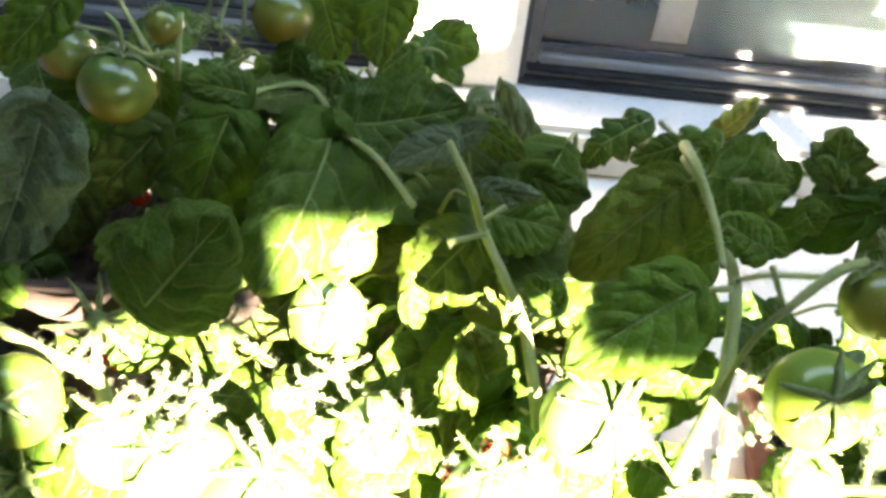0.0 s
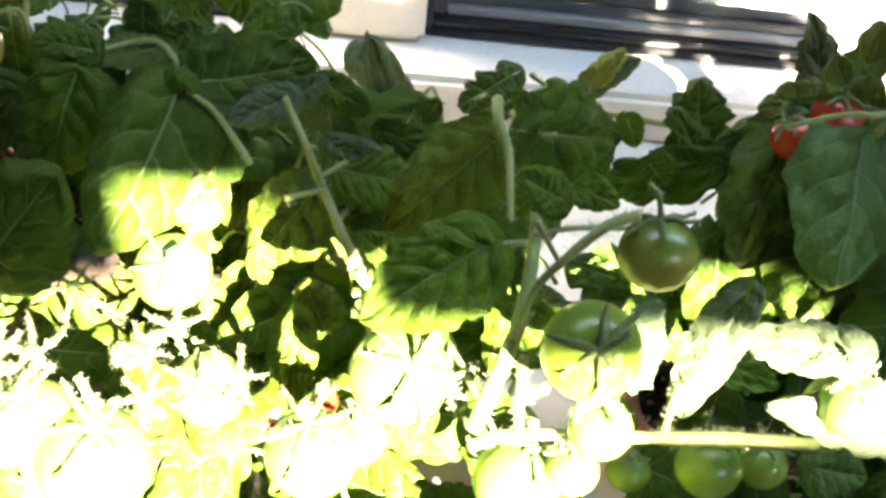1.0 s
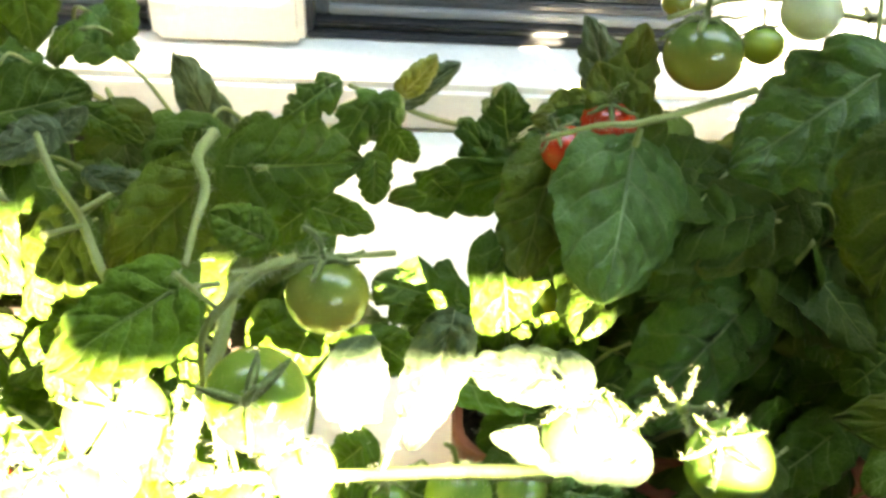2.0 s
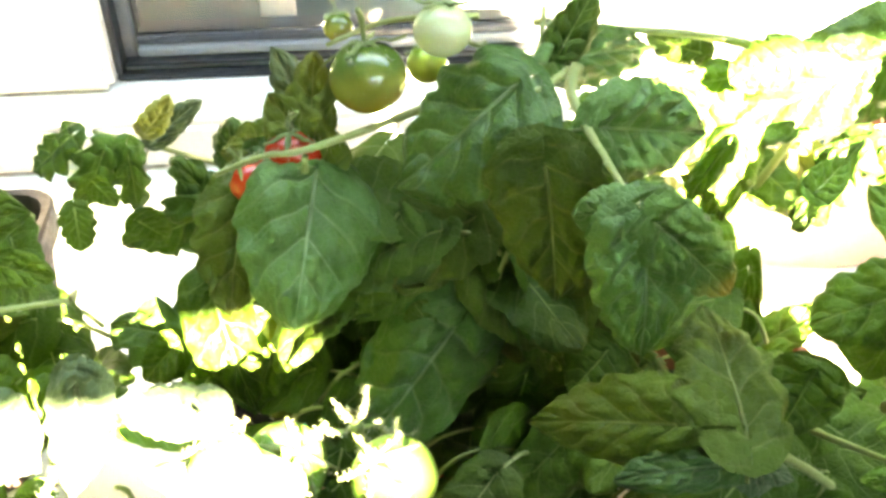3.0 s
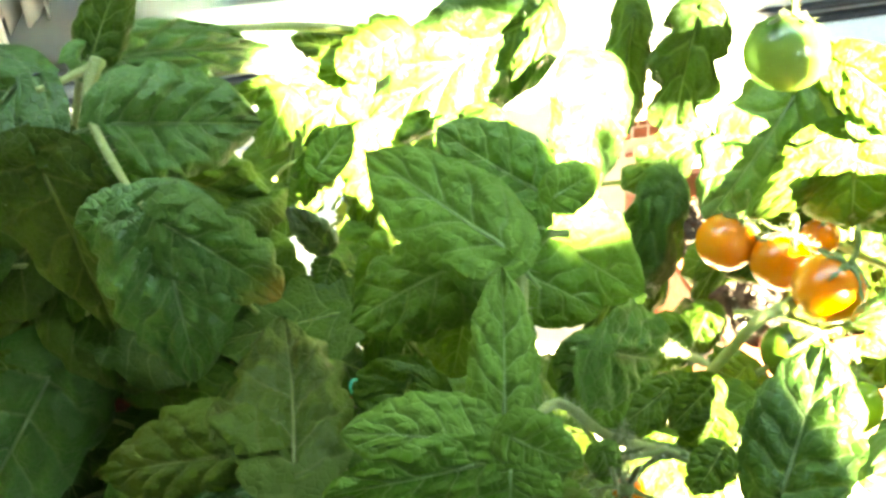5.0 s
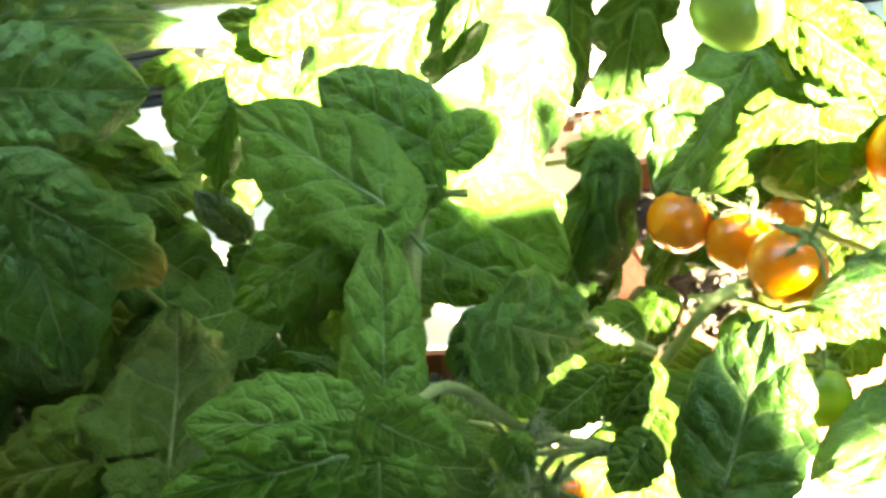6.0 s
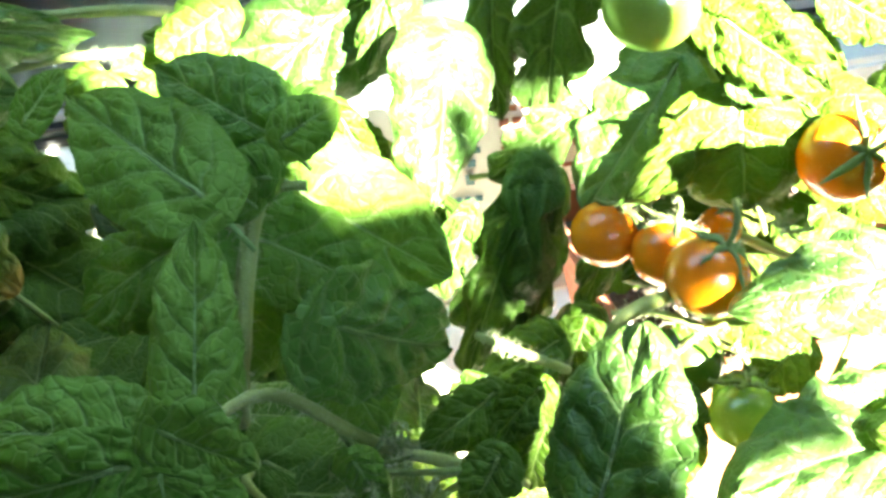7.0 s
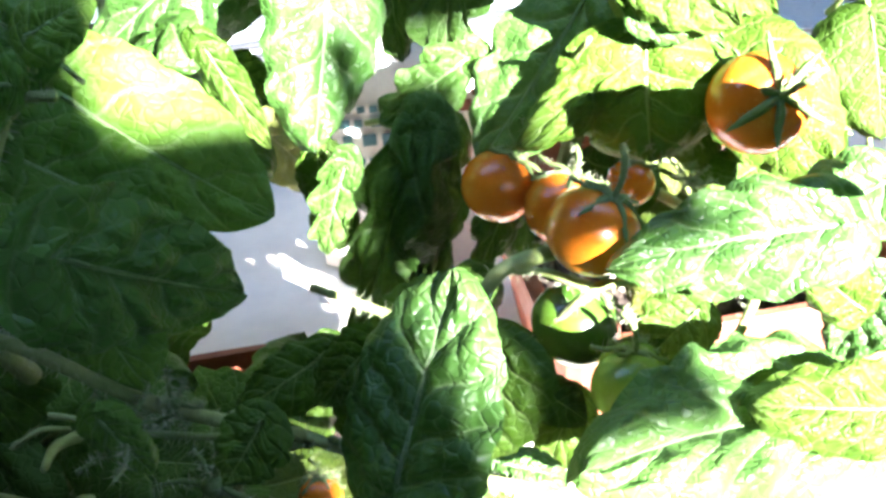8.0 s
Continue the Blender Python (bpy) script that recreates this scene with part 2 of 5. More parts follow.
def slab(name, mat, x0, x1, y0, y1, z0, z1, bevel=0.0, parent=None, label="", kind=""):
    bm = bmesh.new()
    box(bm, x0, x1, y0, y1, z0, z1, bevel)
    ob = finish(bm, name, mat, parent, label)
    if kind:
        tagged(ob, kind=kind)
    return ob


def tube(bm, points, radii, sides=8, bumps=0.0):
    """A tapering stem along smooth points."""
    pts = [Vector(p) for p in points]
    path, rad = [], []
    for i in range(len(pts) - 1):
        p0, p1, p2, p3 = pts[max(i - 1, 0)], pts[i], pts[i + 1], pts[min(i + 2, len(pts) - 1)]
        for k in range(5):
            t = k / 5
            path.append(0.5 * ((2 * p1) + (p2 - p0) * t + (2 * p0 - 5 * p1 + 4 * p2 - p3) * t * t + (3 * p1 - p0 - 3 * p2 + p3) * t ** 3))
            rad.append(radii[i] * (1 - t) + radii[i + 1] * t)
    path.append(pts[-1])
    rad.append(radii[-1])
    rings, side = [], None
    for i, p in enumerate(path):
        d = (path[min(i + 1, len(path) - 1)] - path[max(i - 1, 0)]).normalized()
        if side is None:
            side = d.orthogonal().normalized()
        side = (side - d * side.dot(d)).normalized()
        up = d.cross(side)
        r = rad[i] * (1 + bumps * math.sin(i * 2.3) * 0.5)
        rings.append([bm.verts.new(p + (side * math.cos(2 * math.pi * k / sides) + up * math.sin(2 * math.pi * k / sides)) * r) for k in range(sides)])
    for a, b in zip(rings, rings[1:]):
        for k in range(sides):
            bm.faces.new((a[k], a[(k + 1) % sides], b[(k + 1) % sides], b[k]))
    bm.faces.new(rings[0][::-1])
    bm.faces.new(rings[-1])
    return path, rad


def hairs(bm, path, rad, count, length, rng):
    """Fine pale hairs standing off a stem."""
    for _ in range(count):
        i = rng.randrange(len(path) - 1)
        t = rng.random()
        p = path[i].lerp(path[i + 1], t)
        d = (path[i + 1] - path[i]).normalized()
        s = Vector((rng.gauss(0, 1), rng.gauss(0, 1), rng.gauss(0, 1)))
        s = (s - d * s.dot(d)).normalized()
        s = (s + d * rng.uniform(-0.3, 0.3)).normalized()
        root = p + s * rad[i] * 0.8
        tip = p + s * (rad[i] + length * rng.uniform(0.5, 1.2))
        w = s.orthogonal().normalized() * 0.00010
        w2 = s.cross(w)
        a, b, c, e = (bm.verts.new(v) for v in (root + w, root - w * 0.5 + w2 * 0.87, root - w * 0.5 - w2 * 0.87, tip))
        bm.faces.new((a, b, e)), bm.faces.new((b, c, e)), bm.faces.new((c, a, e))


leaf_rng = random.Random(7)


def leaf(plant, base, tip, face, width, style="g", inner=False):
    """One leaflet: a cordate, lobed blade from its stalk to its tip, facing the way given; the side veins run out into
    the lobes, and the fields between them stand up as blisters."""
    rng = leaf_rng
    base, tip = Vector(base), Vector(tip)
    axis = tip - base
    length = axis.length
    axis.normalize()
    up = Vector(face)
    up = (up - axis * up.dot(axis)).normalized()
    across = axis.cross(up)
    ns, nv = (24, 12) if inner else (56, 28)
    smooth_edge = style in "eq"
    fields = rng.uniform(4.2, 5.6)
    depth = rng.uniform(0.03, 0.07) if smooth_edge else rng.uniform(0.07, 0.16)
    if style == "d":
        fields, depth = rng.uniform(3.0, 3.8), rng.uniform(0.40, 0.54)
    calm = {"e": 0.55, "d": 0.8}.get(style, 1.0)
    offset = (rng.random(), rng.random())
    fold, droop = rng.uniform(0.02, 0.20), rng.uniform(0.0, 0.16)
    curl, twist = rng.uniform(0.0, 0.18), rng.uniform(-0.35, 0.35)
    quilt = rng.uniform(0.046, 0.066) * {"r": 1.15, "q": 1.15, "e": 0.75, "f": 0.8}.get(style, 0.9)
    slant, blunt = rng.uniform(0.24, 0.36), rng.uniform(0.55, 0.80)
    wide, belly = width / 2 * 1.04, rng.uniform(0.24, 0.36)
    heart, bend = rng.uniform(0.14, 0.28), rng.uniform(-0.10, 0.10)
    lean = rng.uniform(-0.07, 0.07)
    seed = Vector((rng.uniform(0, 50), rng.uniform(0, 50), 0))
    bm = bmesh.new()
    uv = bm.loops.layers.uv.new("UVMap")
    uv2 = bm.loops.layers.uv.new("Veins")
    rows, where = [], {}
    for i in range(ns + 1):
        s = i / ns
        if s < belly:
            body = max(0.0, 1 - (1 - s / belly) ** 2.2) ** 0.45
        else:
            q = (1 - s) / (1 - belly)
            body = max(0.0, math.sin(math.pi / 2 * min(1.0, q))) ** blunt
        ends = min(1.0, 5 * (1 - s)) * min(1.0, 7 * s)
        row = []
        for j in range(nv + 1):
            v = -1 + 2 * j / nv
            a = abs(v)
            hand = offset[0] if v > 0 else offset[1]
            ph = (s - slant * a ** 0.9) * fields + hand + 0.30 * noise.noise(seed + Vector((s * 3, v * 2.2, 2)))
            lobe = abs(math.cos(math.pi * ph))
            minor = abs(math.cos(math.pi * (2.0 * ph + 0.31)))
            tooth = 1 - depth * ((1 - lobe ** 0.75) + 0.22 * (1 - minor ** 0.7)) * a ** (1.7 if style == "d" else 2.5) * ends
            tooth *= 1 + 0.10 * noise.noise(seed + Vector((s * 4, 3 if v > 0 else -3, 1))) + 0.05 * noise.noise(seed + Vector((s * 19, 5 if v > 0 else -5, 1))) * a
            tooth *= 1 + (lean if v > 0 else -lean)
            lat = v * wide * body * tooth
            lon = s - heart * (1 - s) ** 2 * a ** 1.3 + 0.04 * a * a * math.sin(math.pi * s) + depth * 0.12 * lobe * a ** 3 * ends
            blister = abs(math.sin(math.pi * ph)) ** 0.6 * min(1.0, 5 * a) * (1 - a ** 6)
            rung = a * 3.4 + hand + 0.55 * noise.noise(seed + Vector((s * 5, v * 3, 9))) + 0.5 * (int(ph + 9) % 2)
            small = abs(math.sin(math.pi * rung)) ** 0.6
            puff = quilt * blister * (0.55 + 0.55 * small) * (0.5 + 0.5 * math.sin(math.pi * min(1, s + 0.15)))
            z = length * puff + fold * abs(lat) - droop * length * s * s - curl * wide * a ** 3 * 2
            z += calm * length * (0.085 * noise.noise(seed + Vector((s * 3, v * 1.6, 0))) + 0.035 * noise.noise(seed + Vector((s * 8, v * 4, 7)))) * (0.25 + a)
            z += 0.06 * length * depth * 5 * (lobe - 0.5) * a ** 3 * ends * (1 if v > 0 else -0.6)
            z += twist * lat * (s - 0.3)
            lat += bend * length * (s * s - s)
            vert = bm.verts.new(base + axis * (length * lon) + across * lat + up * z)
            where[vert] = (s, (v + 1) / 2, ph / 20 + 0.5)
            row.append(vert)
        rows.append(row)
    for a, b in zip(rows, rows[1:]):
        for j in range(nv):
            f = bm.faces.new((a[j], a[j + 1], b[j + 1], b[j]))
            for loop in f.loops:
                at = where[loop.vert]
                loop[uv].uv = at[:2]
                loop[uv2].uv = (at[2], at[0])
    # the raised midrib, running on into a short stalk
    spine = [rows[int(ns * q)][nv // 2].co.copy() for q in (0.0, 0.2, 0.45, 0.7)]
    first = len(bm.faces)
    stub = base - axis * min(0.012, 0.2 * length) - up * 0.006 - Vector((0, 0, 0.004))
    thick = 0.0004 + 0.006 * length
    tube(bm, [stub] + spine, [thick, thick * 0.95, thick * 0.75, thick * 0.5, thick * 0.2], 6)
    bm.faces.ensure_lookup_table()
    for f in bm.faces[first:]:
        for loop in f.loops:
            loop[uv].uv = (0.3, 0.5)
            loop[uv2].uv = (0.5, 0.3)
    return finish(bm, "leaf", LEAF[style], plant, smooth=True)


tomato_rng = random.Random(3)
ROUGH_HAIR = 0.0026


def star(bm, r, top, sepals, rng, up=0.0, slim=0.088):
    """Pointed sepals set in a ring."""
    lines = []
    for k in range(sepals):
        ang = 2 * math.pi * k / sepals + rng.uniform(-0.25, 0.25)
        reach = r * rng.uniform(0.80, 1.25)
        lift = rng.uniform(0.0, 0.5) + up
        spine, wid = [], []
        for i in range(9):
            s = i / 8
            d = reach * s
            z = top + 0.10 * r * math.sin(math.pi * min(1, s * 1.6)) + lift * r * s * s - (1 - lift) * 0.5 * r * s ** 2.2 + 0.03 * r
            spine.append(Vector((d * math.cos(ang), d * math.sin(ang), z)))
            wid.append(r * slim * (math.sin(math.pi * (0.18 + 0.82 * s)) ** 0.8 if s < 1 else 0.0) + 0.0002)
        side = Vector((-math.sin(ang), math.cos(ang), 0))
        prev = None
        for p, w in zip(spine, wid):
            ring = [bm.verts.new(p + side * w * q - Vector((0, 0, abs(q) * w * 0.5 - (0.0004 if q == 0 else 0)))) for q in (-1, 0, 1)]
            low = bm.verts.new(p - Vector((0, 0, 0.0009 + w * 0.2)))
            if prev:
                pr, pl = prev
                bm.faces.new((pr[0], pr[1], ring[1], ring[0]))
                bm.faces.new((pr[1], pr[2], ring[2], ring[1]))
                bm.faces.new((pr[0], ring[0], low, pl))
                bm.faces.new((pr[2], pl, low, ring[2]))
            prev = (ring, low)
        lines.append((spine, [w * 0.6 for w in wid]))
    return lines


def tomato(plant, centre, size, stem_end, colour="n", sepals=6):
    """A fruit with a shallow stem dimple, its star of sepals and a kneed stalk."""
    rng = tomato_rng
    r = size / 2
    end = Vector(stem_end).normalized()
    turn = end.to_track_quat("Z", "Y").to_matrix().to_4x4()
    m = Matrix.Translation(centre) @ turn @ pose(0, 0, 0, 0, 0, rng.uniform(0, 60))
    bm = bmesh.new()
    bmesh.ops.create_uvsphere(bm, u_segments=32, v_segments=20, radius=r)
    flat = rng.uniform(0.88, 0.97)
    for v in bm.verts:
        rr = math.hypot(v.co.x, v.co.y) / r
        ang = math.atan2(v.co.y, v.co.x)
        lobe = 1 + 0.012 * math.cos(5 * ang + 1) * (1 - rr) * 2
        v.co.x *= lobe
        v.co.y *= lobe
        v.co.z = v.co.z * flat - (0.16 * r * math.exp(-(rr / 0.28) ** 2) if v.co.z > 0 else 0.0)
    fruit = finish(bm, "tomato", TOMATO[colour], plant, smooth=True)
    fruit.matrix_basis = m
    top = r * flat * 0.86
    bm = bmesh.new()
    lines = star(bm, r, top, sepals, rng)
    stalk, sr = tube(bm, [(0, 0, top - 0.05 * r), (0.02 * r, 0, top + 0.35 * r), (0.18 * r, 0.05 * r, top + 0.75 * r), (0.5 * r, 0.1 * r, top + 1.0 * r)], [r * 0.07, r * 0.065, r * 0.085, r * 0.06], 7)
    calyx = finish(bm, "calyx", CALYX, fruit, smooth=True)
    bm = bmesh.new()
    for spine, wid in lines:
        hairs(bm, spine, wid, 26, ROUGH_HAIR, rng)
    hairs(bm, stalk, sr, 50, ROUGH_HAIR, rng)
    tagged(finish(bm, "calyx_hair", HAIR, fruit), kind="stuff")
    return fruit


def blossom(plant, centre, size, face, back):
    """A spent flower: a hairy star of sepals on a bent stalk."""
    rng = tomato_rng
    r = size / 2
    turn = Vector(face).normalized().to_track_quat("Z", "Y").to_matrix().to_4x4()
    m = Matrix.Translation(centre) @ turn @ pose(0, 0, 0, 0, 0, rng.uniform(0, 60))
    bm = bmesh.new()
    lines = star(bm, r, 0.0, rng.choice((5, 6, 6, 7)), rng, 0.35, 0.065)
    bmesh.ops.create_uvsphere(bm, u_segments=10, v_segments=7, radius=r * 0.24, matrix=Matrix.Translation((0, 0, r * 0.1)))
    inv = m.inverted() @ Matrix.Identity(4)
    far = inv @ Vector(back)
    stalk, sr = tube(bm, [(0, 0, 0), far * 0.35 + Vector((0, 0, -r * 0.5)), far * 0.7 + Vector((0, 0, -r * 0.4)), far], [r * 0.09, r * 0.09, r * 0.11, r * 0.12], 7)
    ob = finish(bm, "flower", CALYX, plant, smooth=True)
    ob.matrix_basis = m
    bm = bmesh.new()
    for spine, wid in lines:
        hairs(bm, spine, wid, 60, ROUGH_HAIR, rng)
    hairs(bm, stalk, sr, 110, ROUGH_HAIR * 1.1, rng)
    tagged(finish(bm, "flower_hair", HAIR, ob), kind="stuff")
    return ob


stem_rng = random.Random(5)


def stem(plant, points, radius, mat=None, furry=True, taper=False):
    bm = bmesh.new()
    n = len(points)
    path, rad = tube(bm, points, [radius * ((1.1 - 0.85 * k / (n - 1)) if taper else ((0.5 + 0.55 * k / (n - 1)) if n > 4 else (0.7 + 0.3 * k / (n - 1)))) for k in range(n)], 9, 0.12)
    ob = finish(bm, "stem", mat or STEM, plant, smooth=True)
    if furry:
        bm = bmesh.new()
        run = sum((b - a).length for a, b in zip(path, path[1:]))
        hairs(bm, path, rad, int(run * 2800), 0.0030, stem_rng)
        tagged(finish(bm, "stem_hair", HAIR, ob), kind="stuff")
    return ob


def clip(plant, centre, size):
    """A small plastic tie that holds a stem: an open ring with a flat tab."""
    bm = bmesh.new()
    ring = [Vector((math.cos(a) * size * 0.4, math.sin(a) * size * 0.4, 0)) for a in [radians(30 + 30 * k) for k in range(11)]]
    tube(bm, ring, [size * 0.09] * len(ring), 6)
    box(bm, size * 0.3, size * 1.0, -size * 0.2, size * 0.2, -size * 0.07, size * 0.07, size * 0.03)
    ob = finish(bm, "stem_clip", TEAL, plant, "teal plastic stem clip")
    ob.matrix_basis = pose(*centre, 65, 20, 40)
    return ob


def plant_thing(base, label):
    ob = new("tomato_plant")
    ob.location = base
    return tagged(ob, label, "tomato plant", "potted tomato plants")


def trunk(plant, low, high):
    """A main stem from the soil up into the bush."""
    a, b = Vector(low), Vector(high)
    return stem(plant, [a, a.lerp(b, 0.35) + Vector((0.006, 0.004, 0.015)), a.lerp(b, 0.7) + Vector((-0.004, 0, 0.012)), b], 0.0033, furry=False, taper=True)


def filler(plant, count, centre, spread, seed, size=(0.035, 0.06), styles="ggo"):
    """Inner leaves of a bushy plant, hanging from short stalks."""
    rng = random.Random(seed)
    for _ in range(count):
        b = Vector((centre[0] + rng.uniform(-1, 1) * spread[0], centre[1] + rng.uniform(-1, 1) * spread[1], centre[2] + rng.uniform(-1, 1) * spread[2]))
        ln = rng.uniform(*size)
        d = Vector((rng.uniform(-1, 1), rng.uniform(-0.7, 0.4), rng.uniform(-0.9, 0.1))).normalized()
        f = Vector((rng.uniform(-0.5, 0.5), rng.uniform(-0.7, -0.1), rng.uniform(0.5, 1)))
        leaf(plant, b, b + d * ln, f, ln * rng.uniform(0.65, 0.95), rng.choice(styles), True)
        bm = bmesh.new()
        tube(bm, [b, b - d * 0.02 + Vector((0, 0, -0.01)), b - d * 0.035 + Vector((0, 0.01, -0.04))], [0.0009, 0.0011, 0.0014], 6)
        finish(bm, "leaf_stalk", STEM, plant, smooth=True)


# ---- setting ----
slab("sill", SILL, -1.2, 1.9, 0.385, 0.93, -0.035, 0.0, 0.004, label="deep white laminate window sill", kind="structure")
slab("floor", FLOOR, -1.6, 2.3, -1.3, 0.90, -0.95, -0.85, label="tiled balcony floor", kind="structure")
slab("wall_below_sill", WALL, -1.2, 1.9, 0.86, 0.98, -0.85, -0.036, label="grey rendered wall under the sill", kind="structure")
# Two unseen slabs added to narrow the sky opening above the plants.
slab("ceiling", WALL, -1.6, 2.3, -1.3, 0.36, 1.75, 1.85, label="grey slab added out of view to limit the skylight", kind="structure")
slab("sky_baffle_west", WALL, -1.6, -0.90, 0.36, 0.86, 1.75, 1.85, label="grey slab added out of view beside the sky opening", kind="structure")
slab("ceiling_room", WALL, -1.6, 2.3, 0.86, 3.6, 1.75, 1.85, label="grey room ceiling", kind="structure")
slab("wall_west", WALL, -1.7, -1.6, -1.3, 3.6, -0.85, 1.75, label="grey side wall", kind="structure")
slab("wall_east", WALL, 2.3, 2.4, -1.3, 3.6, -0.85, 1.75, label="grey side wall", kind="structure")
slab("wall_window_west", WALL, -1.6, -1.2, 0.86, 0.98, -0.85, 1.75, label="grey wall beside the window", kind="structure")
slab("wall_window_east", WALL, 1.9, 2.3, 0.86, 0.98, -0.85, 1.75, label="grey wall beside the window", kind="structure")
slab("wall_window_top", WALL, -1.2, 1.9, 0.86, 0.98, 1.35, 1.75, label="grey wall over the window", kind="structure")
# unseen walls added behind the camera, with an opening sized for the sun
slab("wall_front_west", WALL, -1.6, 0.62, -1.3, -1.2, 0.86, 1.75, label="grey wall added out of view beside the sun opening", kind="structure")
slab("wall_front_east", WALL, 1.95, 2.3, -1.3, -1.2, 0.86, 1.75, label="grey wall added out of view beside the sun opening", kind="structure")
slab("wall_front_top", WALL, 0.62, 1.95, -1.3, -1.2, 1.42, 1.75, label="grey wall added out of view over the sun opening", kind="structure")
slab("wall_front_low", WALL, -1.6, 2.3, -1.3, -1.2, -0.85, 0.86, label="grey wall added out of view below the sun opening", kind="structure")

# the window frame: bottom rail, post between two lights, top rail
win = tagged(new("window_1"), "white framed window with black rubber seals", "window", kind="structure")
for x0, x1, y0, z0, z1 in ((-1.2, 1.9, 0.775, 0.0, 0.045), (0.004, 0.134, 0.828, 0.0455, 1.30), (-1.2, -1.12, 0.828, 0.0455, 1.30), (1.82, 1.9, 0.828, 0.0455, 1.30), (-1.2, 1.9, 0.828, 1.3005, 1.35)):
    slab("window_frame", PVC, x0, x1, y0, 0.92, z0, z1, 0.006, win)
for x0, x1 in ((0.1342, 1.8198), (-1.1198, 0.0038)):
    for a, b, c, d, y, mat, nm in (
            (x0, x1, 0.0455, 0.0515, 0.846, GASKET, "seal"), (x0, x0 + 0.006, 0.052, 1.2995, 0.846, GASKET, "seal"), (x1 - 0.006, x1, 0.052, 1.2995, 0.846, GASKET, "seal"),
            (x0 + 0.0065, x1 - 0.0065, 0.0520, 0.0555, 0.854, SPACER, "glazing_bead"), (x0 + 0.0065, x1 - 0.0065, 0.0560, 0.0590, 0.852, GASKET, "seal"),
            (x0 + 0.0065, x0 + 0.018, 0.0595, 1.2995, 0.862, EDGE, "edge_strip"), (x1 - 0.018, x1 - 0.0065, 0.0595, 1.2995, 0.862, EDGE, "edge_strip"),
            (x0 + 0.0185, x1 - 0.0185, 0.0595, 0.0690, 0.862, SPACER, "spacer"), (x0 + 0.0185, x1 - 0.0185, 0.0695, 0.0770, 0.866, EDGE, "edge_strip")):
        slab(nm, mat, a, b, y, 0.90, c, d, 0.0015, win)
    pane = slab("pane", GLASS, x0 + 0.0185, x1 - 0.0185, 0.872, 0.876, 0.0773, 1.2995, 0, win, "clear window pane")
    pane.visible_shadow = False

# the dim room behind the window; the sill's dimness is in its dark colour
slab("floor_room", FLOOR, -1.6, 2.3, 0.98, 3.6, -0.95, -0.85, label="room floor", kind="structure")
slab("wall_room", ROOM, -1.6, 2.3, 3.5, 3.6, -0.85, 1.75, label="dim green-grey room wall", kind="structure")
slab("sill_room", ROOM, -1.2, 1.9, 0.935, 1.30, -0.01, 0.05, 0.004, label="inner window sill coloured dark to look dim", kind="structure")
# Added strip that stands for a white reflection in the glass.
slab("trim", PVC, 0.258, 0.290, 0.905, 0.915, 0.0595, 1.29, 0.002, label="narrow white strip behind the pane in place of a reflection", kind="structure")


def curtain(x0, x1, y):
    bm = bmesh.new()
    n = 60
    rows = []
    for i in range(n + 1):
        x = x0 + (x1 - x0) * i / n
        d = 0.03 * math.sin(i * 0.9) + 0.012 * math.sin(i * 2.1)
        rows.append([bm.verts.new((x, y + d, z)) for z in (0.055, 0.4, 0.8, 1.29)])
    for a, b in zip(rows, rows[1:]):
        for k in range(3):
            bm.faces.new((a[k], b[k], b[k + 1], a[k + 1]))
    ob = finish(bm, "curtain", FABRIC, smooth=True)
    mod = ob.modifiers.new("thick", "SOLIDIFY")
    mod.thickness = 0.002
    return tagged(ob, "white curtain hanging behind the window pane", "curtain")


curtain(0.15, 0.30, 1.06)
curtain(-0.9, -0.25, 1.06)


